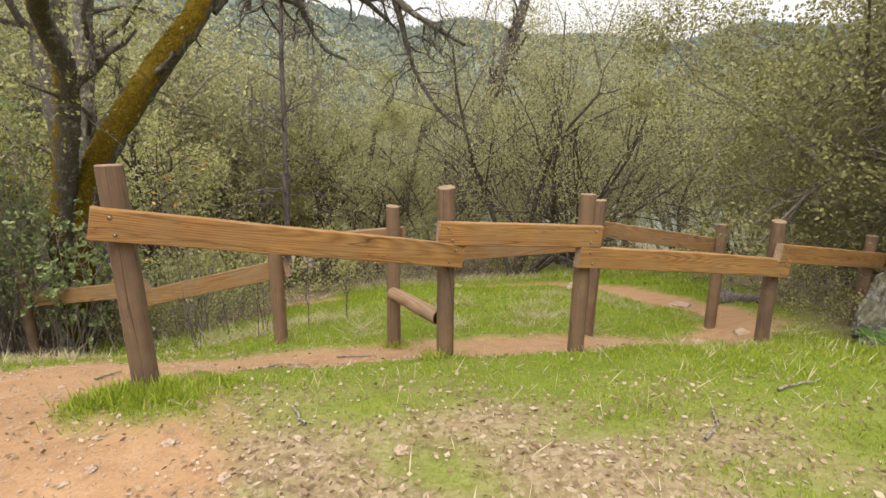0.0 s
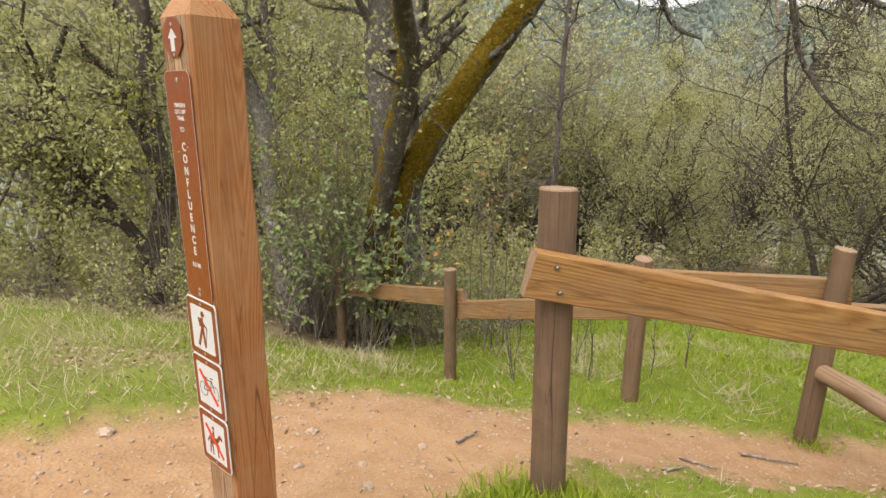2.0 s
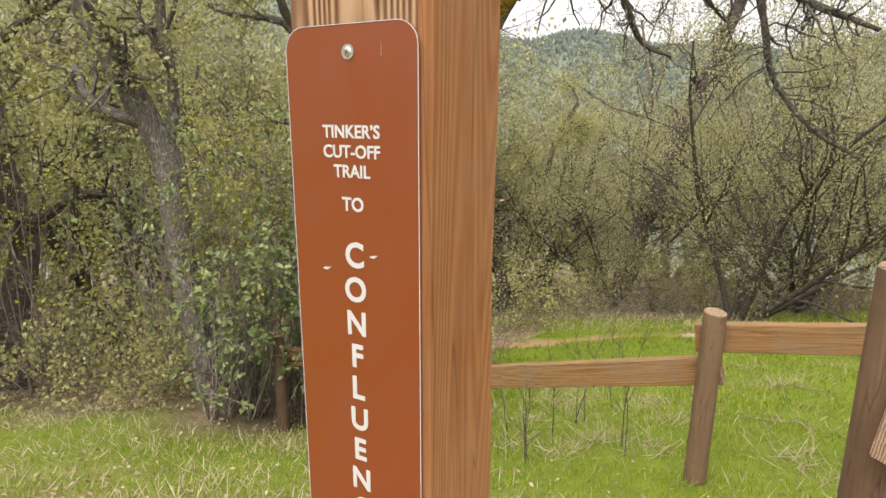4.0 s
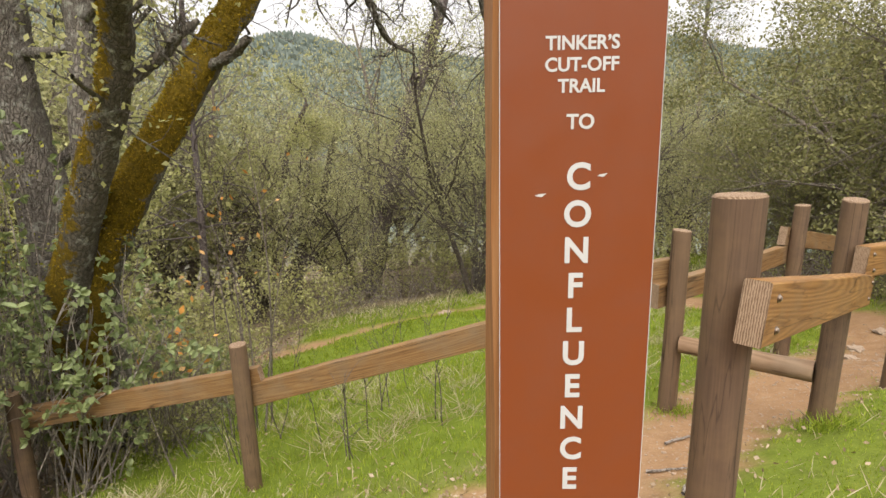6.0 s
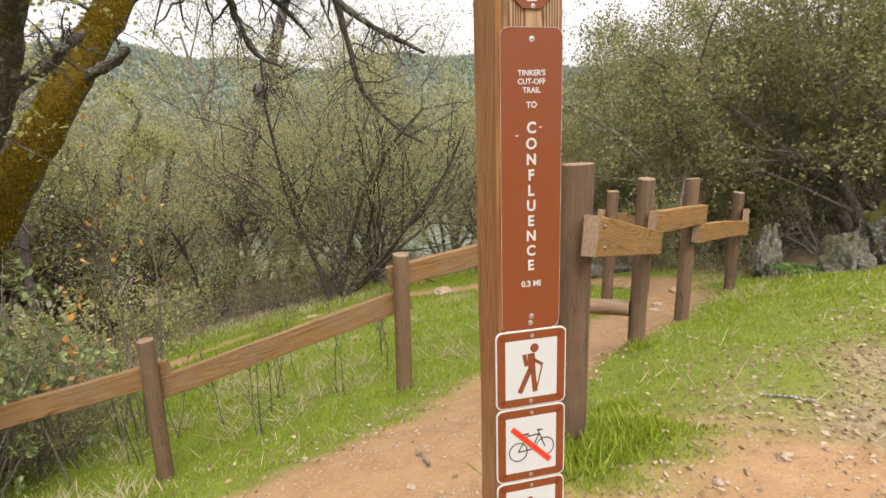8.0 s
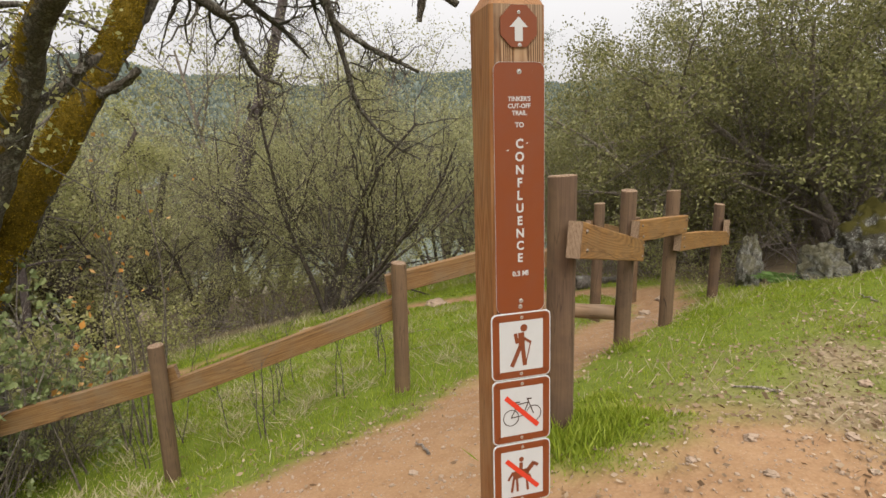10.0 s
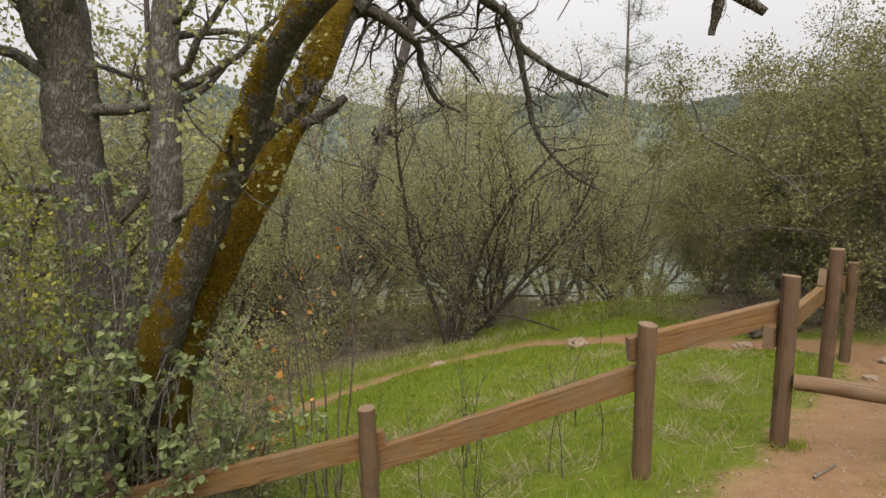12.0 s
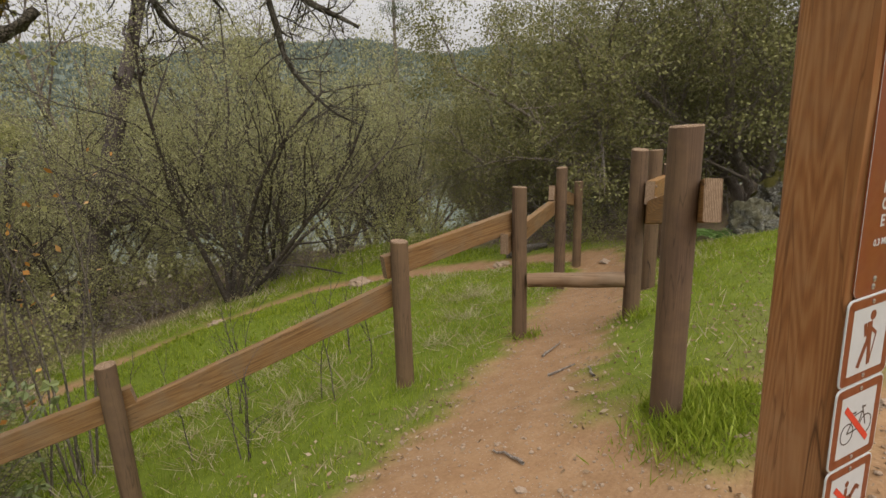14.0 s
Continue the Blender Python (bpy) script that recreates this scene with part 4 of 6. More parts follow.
def foliage(soup, rng, tips, per, spread, length, width, keep=1.0, droop=0.0):
    pos = np.array([t[0] for t in tips])
    way = np.array([t[1] for t in tips])
    k = rng.random(len(pos)) < keep
    pos, way = np.repeat(pos[k], per, 0), np.repeat(way[k], per, 0)
    n = len(pos)
    pos = pos + rng.standard_normal((n, 3)) * spread
    way = way * 0.6 + rng.standard_normal((n, 3)) * 0.8 + np.array([0, 0, 0.15 - droop])
    soup.leaves(pos, way, length, width, rng)


def tree_of(name, seed, stems, spec, bark_m, leaf_m, leaf, label, category, group, spread_out=0.5, base_r=0.12, height=3.0, lean=(0, 0)):
    """A shrub or tree with several stems from one foot, standing at the origin: bark and crown are its parts."""
    rng = np.random.default_rng(seed)
    wood_s, leaf_s, tips = Soup(), Soup(), []
    for n in range(stems):
        a = 2 * math.pi * (n + rng.uniform(-0.3, 0.3)) / stems
        out = spread_out * rng.uniform(0.6, 1.3)
        d = np.array([math.cos(a) * out + lean[0], math.sin(a) * out + lean[1], 1.0])
        grow(wood_s, rng, (0.10 * math.cos(a), 0.10 * math.sin(a), -0.15), d / np.linalg.norm(d), height * rng.uniform(0.8, 1.15), base_r * rng.uniform(0.65, 1.1), 0, spec, tips)
    ob = empty(name, Matrix.Identity(4), label, category, group)
    wood_s.object("trunk", bark_m, ob, attribute="moss")
    if leaf:
        foliage(leaf_s, rng, tips, *leaf)
        leaf_s.object("crown", leaf_m, ob, smooth=False)
    return ob


def plant(proto, x, y, turn, size, z=None, tall=1.0, label=""):
    zz = float(land(x, y)) if z is None else z
    ob = copy_thing(proto, Matrix.Identity(4))
    ob.matrix_basis = Matrix.Translation((x, y, zz)) @ Matrix.Rotation(radians(turn), 4, "Z") @ Matrix.Diagonal((size, size, size * tall, 1))
    return tagged(ob, label)


def first_at(proto, x, y, turn, size, z=None, tall=1.0):
    zz = float(land(x, y)) if z is None else z
    proto.matrix_basis = Matrix.Translation((x, y, zz)) @ Matrix.Rotation(radians(turn), 4, "Z") @ Matrix.Diagonal((size, size, size * tall, 1))


SHRUB = dict(levels=4, seg=(6, 4, 2, 2), wander=(0.16, 0.2, 0.24, 0.25), up=(0.05, 0.07, 0.05, 0.03), tip=0.3, leaf_from=3, kids=(8, 6, 5), start=(0.12, 0.25, 0.2), angle=(38, 42, 45), ratio=(0.5, 0.48, 0.5), thin=0.5)
THICK = dict(levels=4, seg=(6, 4, 2, 2), wander=(0.14, 0.2, 0.26, 0.28), up=(0.02, 0.02, 0.0, -0.02), tip=0.25, leaf_from=2, kids=(10, 8, 5), start=(0.12, 0.1, 0.1), angle=(52, 50, 50), ratio=(0.52, 0.46, 0.5), thin=0.48)
OAKY = dict(levels=4, seg=(7, 6, 4, 3), wander=(0.18, 0.28, 0.3, 0.3), up=(0.05, 0.03, 0.0, -0.03), tip=0.35, leaf_from=2, kids=(8, 7, 5), start=(0.3, 0.25, 0.15), angle=(55, 50, 50), ratio=(0.6, 0.45, 0.45), thin=0.55)
BRUSH = dict(fine=2, levels=3, seg=(4, 3, 2), wander=(0.2, 0.3, 0.3), up=(0.02, -0.02, -0.03), tip=0.3, leaf_from=1, kids=(7, 4), start=(0.15, 0.1), angle=(45, 50), ratio=(0.5, 0.5), thin=0.6)
FARTREE = dict(levels=3, seg=(5, 3, 2), wander=(0.12, 0.2, 0.25), up=(0.05, 0.03, 0.0), tip=0.25, leaf_from=1, kids=(13, 9), start=(0.2, 0.15), angle=(48, 48), ratio=(0.5, 0.5), thin=0.5)

shrub = tree_of("shrub", 11, 8, SHRUB, M_DARKBARK, M_OLIVE, (8, 0.12, 0.046, 0.022, 1.0), "spreading many-stemmed grey-brown shrub with fine olive leaves", "shrub", "shrubs", 0.72, 0.065, 5.8, (0.42, 0.1))
thicket = tree_of("thicket_tree", 12, 6, THICK, M_TWIG, M_GREYLEAF, (10, 0.085, 0.043, 0.025, 1.0), "dense dark thicket tree with drooping grey-green twigs", "tree", "thicket trees", 0.55, 0.09, 4.0)
live_oak = tree_of("live_oak", 13, 2, OAKY, M_DARKBARK, M_OAKLEAF, (7, 0.10, 0.066, 0.038, 0.8), "twisted live oak with dark limbs and small green leaves", "tree", "live oaks", 0.4, 0.14, 4.4)
brush = tree_of("dead_brush", 14, 10, BRUSH, M_DEAD, None, None, "tangle of pale dead brush on the woodland floor", "brush", "dead brush", 1.3, 0.012, 1.1)
green_brush = tree_of("undergrowth_bush", 15, 9, BRUSH, M_TWIG, M_OAKLEAF, (3, 0.045, 0.048, 0.032, 0.85), "low leafy green undergrowth bush", "bush", "undergrowth", 0.9, 0.010, 1.15)
far_tree = tree_of("far_tree", 16, 3, FARTREE, M_TWIG, M_OLIVE, (11, 0.17, 0.068, 0.036, 1.0), "hazy olive-green tree on the slope below", "tree", "trees on the slope", 0.45, 0.12, 5.0)
far_grey = tree_of("far_tree", 17, 3, FARTREE, M_TWIG, M_GREYLEAF, (11, 0.16, 0.072, 0.038, 1.0), "grey-green tree on the slope below", "tree", "trees on the slope", 0.5, 0.12, 5.0)

first_at(shrub, 2.09, 14.05, 20, 1.12, tall=0.98)
for x, y, turn, size in ((5.2, 17.6, 130, 1.0), (0.2, 19.5, 250, 1.0), (8.5, 19.0, 70, 1.05), (-3.0, 20.5, 310, 1.0), (3.9, 15.6, 200, 0.95), (9.6, 17.0, 160, 0.9), (11.6, 17.6, 40, 1.0)):
    plant(shrub, x, y, turn, size, tall=1.05)
first_at(thicket, 6.9, 8.9, 0, 0.8)
for x, y, turn, size in ((6.3, 6.7, 80, 1.02), (8.9, 9.6, 200, 1.15), (8.8, 12.3, 300, 0.75), (8.4, 6.0, 150, 1.3), (6.0, 4.5, 20, 1.0)):
    plant(thicket, x, y, turn, size)
first_at(live_oak, -5.4, 21.0, 40, 1.2)
for x, y, turn, size in ((-6.2, 12.0, 280, 1.0), (-8.6, 9.2, 90, 0.95), (-9.6, 12.5, 200, 1.15), (-5.8, 17.5, 20, 1.15), (-10.5, 6.6, 330, 0.95), (-7.6, 15.0, 120, 1.05)):
    plant(live_oak, x, y, turn, size)
rng = np.random.default_rng(40)
for n in range(34):
    a, d = radians(-58 + 128 * (n + rng.uniform(0, 1)) / 34), rng.uniform(22, 44)
    x, y = d * math.sin(a), d * math.cos(a)
    if n == 0:
        first_at(far_tree, x, y, 0, 1.9)
    elif n == 1:
        first_at(far_grey, x, y, 0, 1.9)
    else:
        plant(far_tree if n % 3 else far_grey, x, y, rng.uniform(0, 360), ((0.72 if a > 0.35 else 1.05) + 0.021 * d) * rng.uniform(0.85, 1.12), tall=rng.uniform(0.95, 1.2))
wood_tree = tree_of("woodland_tree", 18, 4, dict(FARTREE, kids=(12, 9)), M_TWIG, M_OLIVE, (11, 0.19, 0.075, 0.042, 1.0), "tall light olive-grey tree standing close behind the oaks", "tree", "woodland trees", 0.36, 0.085, 5.0)
for n in range(13):
    a, d = radians(-54 + 66 * (n + rng.uniform(0.2, 0.8)) / 13), rng.uniform(17, 22)
    d += 7.0 * (-0.14 < a < 0.2)  # the slope round the leaning pine is open
    x, y, turn, size = d * math.sin(a), d * math.cos(a), rng.uniform(0, 360), (1.75 if a < -0.3 else 1.25 if a < -0.02 else 0.9) * rng.uniform(0.9, 1.1)
    first_at(wood_tree, x, y, turn, size) if n == 0 else plant(wood_tree, x, y, turn, size)
first_at(brush, -5.6, 7.0, 0, 1.0)
for x, y, turn, size in ((-4.6, 6.9, 60, 0.9), (-6.9, 6.1, 140, 1.0), (-3.7, 7.4, 220, 0.8), (-3.5, 8.8, 10, 0.9), (-5.0, 8.6, 90, 1.1), (-1.2, 14.4, 50, 1.0), (0.6, 15.2, 170, 1.0), (1.6, 15.8, 120, 1.1), (-7.6, 5.4, 80, 1.0), (4.4, 15.0, 200, 1.1), (2.8, 14.6, 20, 0.9), (3.6, 16.2, 75, 1.2), (-0.3, 17.2, 140, 1.2), (5.6, 15.8, 250, 1.2), (-4.9, 6.3, 300, 0.75), (-3.6, 6.5, 30, 0.65), (4.7, 5.6, 15, 0.9), (5.3, 4.6, 95, 1.0), (5.0, 6.9, 160, 1.0), (5.3, 8.4, 280, 1.0)):
    plant(brush, x, y, turn, size)
first_at(green_brush, -4.9, 6.6, 0, 0.9)
for x, y, turn, size in ((-3.4, 7.1, 50, 0.8), (-3.9, 7.0, 120, 0.9), (-5.9, 6.3, 200, 0.95), (-3.5, 8.3, 300, 0.9), (-4.6, 8.0, 20, 1.2), (-7.0, 7.0, 80, 1.3), (-6.0, 8.6, 150, 1.4), (-3.6, 9.6, 240, 0.9), (-4.0, 10.6, 330, 1.2), (-8.2, 6.2, 70, 1.2), (-4.5, 10.8, 10, 1.5), (-2.2, 12.8, 100, 1.3), (-3.45, 6.35, 260, 0.55), (5.5, 12.0, 60, 0.9), (6.4, 6.3, 30, 0.7), (-9.0, 5.4, 20, 1.4), (-10.0, 4.6, 110, 1.3), (-7.9, 8.6, 230, 1.6), (-9.6, 8.2, 60, 1.7), (-11.5, 6.0, 160, 1.7), (-5.4, 5.5, 95, 0.6), (-6.6, 5.2, 175, 0.8), (0.8, 17.4, 15, 1.7), (3.6, 17.8, 105, 1.7), (-1.8, 15.0, 215, 1.3), (1.6, 16.6, 290, 1.6), (5.4, 16.6, 45, 1.6), (-4.6, 13.2, 255, 1.6), (5.2, 10.4, 80, 0.8), (9.0, 16.6, 25, 1.5), (10.2, 15.6, 110, 1.5), (4.45, 5.3, 10, 0.5), (4.5, 6.3, 70, 0.6), (5.0, 7.6, 130, 0.7)):
    plant(green_brush, x, y, turn, size)


def spline(points, n):
    """A smooth line through a few places (Catmull-Rom)."""
    p = np.array(points, float)
    p = np.vstack([2 * p[0] - p[1], p, 2 * p[-1] - p[-2]])
    out = []
    m = len(p) - 3
    for k in range(n + 1):
        u = k / n * m
        i = min(int(u), m - 1)
        t = u - i
        a, b, c, d = p[i : i + 4]
        out.append(0.5 * (2 * b + (c - a) * t + (2 * a - 5 * b + 4 * c - d) * t * t + (3 * b - a - 3 * c + d) * t**3))
    return np.array(out)


TWIGGY = dict(levels=4, seg=(6, 5, 4, 3), wander=(0.15, 0.36, 0.42, 0.42), up=(0, -0.06, -0.08, -0.05), tip=0.3, leaf_from=3, kids=(9, 6, 4), start=(0.15, 0.1, 0.1), angle=(55, 55, 55), ratio=(0.42, 0.5, 0.5), thin=0.36)


def stem(soup, rng, points, r0, r1, n, sides=14, moss=0.0, moss_dir=None, gnarl=0.045):
    pts = spline(points, n)
    radii = np.linspace(r0, r1, n + 1) * (1 + 0.05 * np.sin(np.arange(n + 1) * 1.9))
    soup.tube(pts, radii, sides, moss, moss_dir, rng, gnarl)
    ways = np.diff(pts, axis=0)
    ways /= np.linalg.norm(ways, axis=1, keepdims=True)
    return list(pts), list(ways), radii, float(np.linalg.norm(np.diff(pts, axis=0), axis=1).sum())


def mossy_oak():
    rng = np.random.default_rng(77)
    foot = (-3.96, 6.1, -1.3)
    ob = empty("oak_tree", Matrix.Translation(foot), "old forked oak, one stem thick with golden-green moss", "tree")
    body = Soup()
    a = stem(body, rng, [(-4.06, 6.16, -1.65), (-4.06, 6.16, -0.6), (-3.94, 6.02, 0.0), (-3.83, 5.88, 0.4), (-3.69, 5.73, 0.8), (-3.53, 5.60, 1.18), (-3.39, 5.44, 1.5), (-3.29, 5.28, 1.77), (-3.22, 5.02, 2.0), (-3.06, 4.68, 2.22), (-2.78, 4.42, 2.4), (-2.3, 4.25, 2.58), (-1.75, 4.15, 2.52), (-1.4, 4.05, 2.36), (-1.2, 3.98, 2.26), (-1.1, 3.9, 2.17)], 0.148, 0.020, 64, 16, np.interp(np.arange(65), (0, 12, 34, 46, 64), (1.2, 1.15, 1.0, 0.5, 0.2)), (-0.8, -0.1, 0.45))
    b = stem(body, rng, [(-3.93, 6.12, -0.9), (-3.84, 6.08, -0.1), (-3.70, 6.00, 0.35), (-3.52, 5.96, 0.75), (-3.34, 5.99, 1.08), (-3.15, 6.1, 1.4), (-2.98, 6.21, 1.7), (-2.80, 6.36, 2.0), (-2.65, 6.5, 2.25), (-2.5, 6.66, 2.6), (-2.25, 6.85, 3.05)], 0.140, 0.115, 44, 16, 1.75, (-0.5, -0.6, 0.45))
    body.tube(spline([(-3.93, 6.02, -1.65), (-4.0, 5.98, -0.9), (-4.05, 5.94, -0.3), (-4.0, 5.92, 0.2), (-3.9, 5.9, 0.5)], 16), np.linspace(0.075, 0.05, 17), 12, 0.75, None, rng, 0.05)
    body.object("trunk", M_OAKBARK, ob, attribute="moss", label="forked trunk with grey bark and golden moss")
    # the moss stands off the bark in short tufts
    tufts = Soup()
    for (pts, ways, radii, length), count, turn_to in ((b, 16000, (-0.5, -0.6, 0.45)), (a, 3500, (-0.8, -0.1, 0.45))):
        pts, radii, ways = np.array(pts), np.array(radii), np.array(ways)
        i = rng.integers(8, min(len(ways), 40), count)
        f = rng.random((count, 1))
        side = np.cross(ways[i], rng.standard_normal((count, 3)))
        side /= np.linalg.norm(side, axis=1, keepdims=True) + 1e-9
        at = pts[i] * (1 - f) + pts[i + 1] * f
        patch = np.sin(at[:, 2] * 9 + 3 * side[:, 0]) + np.sin(at[:, 0] * 13 + at[:, 2] * 5)
        k = side @ np.array(turn_to) + 0.12 * patch > (-0.25 if count > 5000 else 0.4)
        tufts.leaves((at + side * radii[i][:, None] * 0.97)[k], (side + 0.7 * rng.standard_normal((count, 3)))[k], 0.022, 0.009, rng, 0.2)
    tufts.object("moss", M_MOSS, ob, smooth=False, label="golden-brown tufted moss")
    boughs, tips = Soup(), []
    lines = [
        ([(-2.48, 6.7, 2.4), (-2.2, 6.85, 2.75), (-1.66, 7.0, 2.57), (-1.55, 7.1, 2.39), (-1.37, 7.17, 2.09), (-1.11, 7.17, 1.97)], 0.045, 0.010),
        ([(-2.31, 6.8, 2.75), (-1.81, 6.96, 3.25), (-1.22, 7.04, 3.31), (-0.9, 7.08, 3.05), (-0.68, 7.0, 2.88), (-0.53, 7.03, 2.64), (-0.22, 6.93, 2.42), (0.04, 6.76, 2.26), (0.26, 6.6, 2.13)], 0.06, 0.012),
        ([(-0.53, 7.03, 2.64), (-0.38, 7.07, 2.12), (-0.25, 7.09, 1.77), (0.05, 6.94, 1.37), (0.36, 6.75, 1.16)], 0.028, 0.006),
        ([(-2.1, 6.9, 3.05), (-1.68, 7.31, 3.12), (-1.38, 7.57, 2.93), (-0.87, 7.74, 2.65), (-0.52, 7.84, 2.36)], 0.05, 0.010),
        ([(-2.1, 6.9, 3.05), (-1.6, 7.6, 3.7), (-0.8, 8.3, 3.9), (0.2, 8.9, 3.7)], 0.06, 0.015),
        ([(-2.3, 4.25, 2.58), (-1.6, 4.7, 2.95), (-0.7, 5.1, 3.05), (0.3, 5.2, 2.85)], 0.035, 0.010),
        ([(-1.28, 4.02, 2.3), (-1.27, 4.03, 2.2), (-1.28, 4.05, 2.08)], 0.022, 0.013),
        ([(-2.95, 6.2, 1.72), (-2.75, 6.05, 1.80), (-2.6, 5.95, 1.92)], 0.038, 0.018),
        ([(-3.32, 5.38, 1.55), (-3.12, 5.42, 1.72), (-2.98, 5.4, 1.86), (-2.88, 5.45, 1.95)], 0.035, 0.015),
    ]
    for pts, r0, r1 in lines:
        p, w, rr, length = stem(boughs, rng, pts, 1.35 * r0, 1.4 * r1, 8 * (len(pts) - 1), 8, 0.35, (0, 0, 1), 0.13)
        if len(pts) > 3:
            spec = dict(TWIGGY, kids=(int(8 + 7 * length), 6, 3))
            limbs(boughs, rng, p, w, rr, min(length, 1.6), 0, spec, tips)
    boughs.object("branchwork", M_OAKBARK, ob, attribute="moss", label="bare crooked boughs with lichen-grey twigs")
    for o in ob.children:
        o.matrix_parent_inverse = Matrix.Translation(foot).inverted()
    return ob


mossy_oak()


def plain_trunk(name, label, points, r0, r1, mat_, seed, spec, kids, moss=0.25, leaf=None, leaf_m=None, extra=()):
    rng = np.random.default_rng(seed)
    foot = Matrix.Translation(points[0])
    ob = empty(name, foot, label, "tree")
    s, tips = Soup(), []
    for pts, a, b in ((points, r0, r1), *extra):
        p, w, rr, length = stem(s, rng, pts, a, b, 7 * (len(pts) - 1), 12, moss, (-0.7, 0.2, 0.5), 0.05)
        limbs(s, rng, p, w, rr, min(length, 2.4), 0, dict(spec, kids=(kids, *spec["kids"][1:])), tips)
    s.object("trunk", mat_, ob, attribute="moss")
    if leaf:
        ls = Soup()
        foliage(ls, rng, tips, *leaf)
        ls.object("crown", leaf_m, ob, smooth=False)
    for o in ob.children:
        o.matrix_parent_inverse = foot.inverted()
    return ob


plain_trunk("oak_tree", "grey leaning oak trunk with a pale side stem", [(-4.95, 5.85, -1.55), (-5.1, 5.92, -0.8), (-5.33, 6.04, 0.16), (-5.42, 6.1, 0.95), (-5.62, 6.02, 1.5), (-5.85, 5.8, 2.25), (-6.2, 5.6, 3.2)], 0.135, 0.10, M_BARK, 5, OAKY, 7, 0.35,
            (5, 0.08, 0.045, 0.03, 0.7), M_OAKLEAF, [([(-5.42, 6.1, 0.95), (-5.38, 6.2, 1.6), (-5.46, 6.22, 2.3), (-5.4, 6.3, 3.2)], 0.05, 0.035)])
plain_trunk("oak_tree", "thick grey oak trunk rising behind the forked oak", [(-4.2, 6.95, -1.8), (-4.25, 6.9, 0.2), (-4.34, 6.83, 1.3), (-4.36, 6.82, 1.9), (-4.38, 6.86, 2.6), (-4.6, 6.9, 4.2)], 0.21, 0.16, M_BARK, 6, dict(OAKY, thin=0.3), 7, 0.35, (5, 0.08, 0.045, 0.03, 0.6), M_OAKLEAF)
plain_trunk("oak_tree", "slim dark oak stem with crooked twigs", [(-3.9, 6.75, -1.9), (-3.84, 6.5, 0.2), (-3.78, 6.33, 1.3), (-3.74, 6.4, 1.9), (-3.70, 6.44, 2.5), (-3.5, 6.6, 3.6)], 0.115, 0.085, M_BARK, 7, dict(OAKY, thin=0.35), 7, 0.4, (4, 0.08, 0.045, 0.03, 0.5), M_OAKLEAF)
plain_trunk("oak_tree", "dark forked oak trunk in dense woods", [(-7.7, 6.3, -1.9), (-7.75, 6.5, -0.9), (-7.75, 6.8, 0.0), (-8.0, 6.85, 1.0), (-8.0, 6.9, 2.4), (-8.2, 7.0, 4.0)], 0.17, 0.10, M_DARKBARK, 8, OAKY, 8, 0.3, (5, 0.09, 0.05, 0.032, 0.8), M_GREYLEAF, [([(-7.75, 6.5, -1.1), (-8.1, 6.35, -0.5), (-8.4, 6.05, 0.2), (-8.6, 5.8, 0.9)], 0.10, 0.05)])
plain_trunk("oak_tree", "small dark forked oak with twisted mossy limbs", [(-3.11, 17.75, -4.46), (-3.2, 17.77, -3.35), (-3.41, 18.0, -2.3), (-3.7, 18.12, -1.43), (-4.27, 18.1, -0.8), (-4.79, 18.07, 0.12)], 0.2, 0.07, M_DARKBARK, 18, OAKY, 7, 0.4, (8, 0.15, 0.06, 0.034, 0.9), M_OAKLEAF,
            [([(-3.41, 18.0, -2.3), (-2.9, 18.21, -1.56), (-2.21, 18.38, -0.69), (-1.91, 18.5, 0.6), (-1.36, 18.51, 1.69)], 0.13, 0.05), ([(-3.43, 18.04, -2.09), (-4.19, 17.94, -1.98), (-4.78, 17.85, -1.76)], 0.08, 0.03)])
plain_trunk("oak_tree", "small dark crooked oak behind the meadow", [(-1.95, 19.69, -4.6), (-1.83, 19.77, -3.66), (-1.65, 20.0, -2.77), (-1.05, 20.18, -1.95), (-0.79, 20.33, -0.79), (-0.43, 20.44, 0.77)], 0.2, 0.075, M_DARKBARK, 19, OAKY, 9, 0.4, (8, 0.15, 0.06, 0.034, 0.9), M_OAKLEAF)
SNAGGY = dict(TWIGGY, kids=(20, 5, 4), ratio=(0.55, 0.4, 0.4), up=(0, -0.05, -0.08, -0.08))
plain_trunk("pine_snag", "leaning dark pine with shaggy dead twigs", [(0.25, 18.5, -3.9), (0.5, 18.5, -2.5), (0.9, 18.5, -1.0), (1.3, 18.4, 0.5), (1.75, 18.4, 2.0), (2.25, 18.4, 3.5), (2.75, 18.4, 5.2), (3.3, 18.3, 7.5)], 0.31, 0.11, M_SNAGBARK, 9, SNAGGY, 40)
plain_trunk("dead_conifer", "slim grey conifer with drooping pale dead branches", [(-4.1, 15.6, -3.2), (-4.05, 15.6, 0.0), (-4.1, 15.8, 2.2), (-4.05, 15.9, 4.6), (-3.9, 16.0, 8.0)], 0.085, 0.04, M_SNAGBARK, 10, dict(SNAGGY, start=(0.12, 0.1, 0.1), ratio=(0.62, 0.5, 0.4), thin=0.32, up=(0, -0.14, -0.2, -0.12), wander=(0.1, 0.14, 0.2, 0.2)), 60)


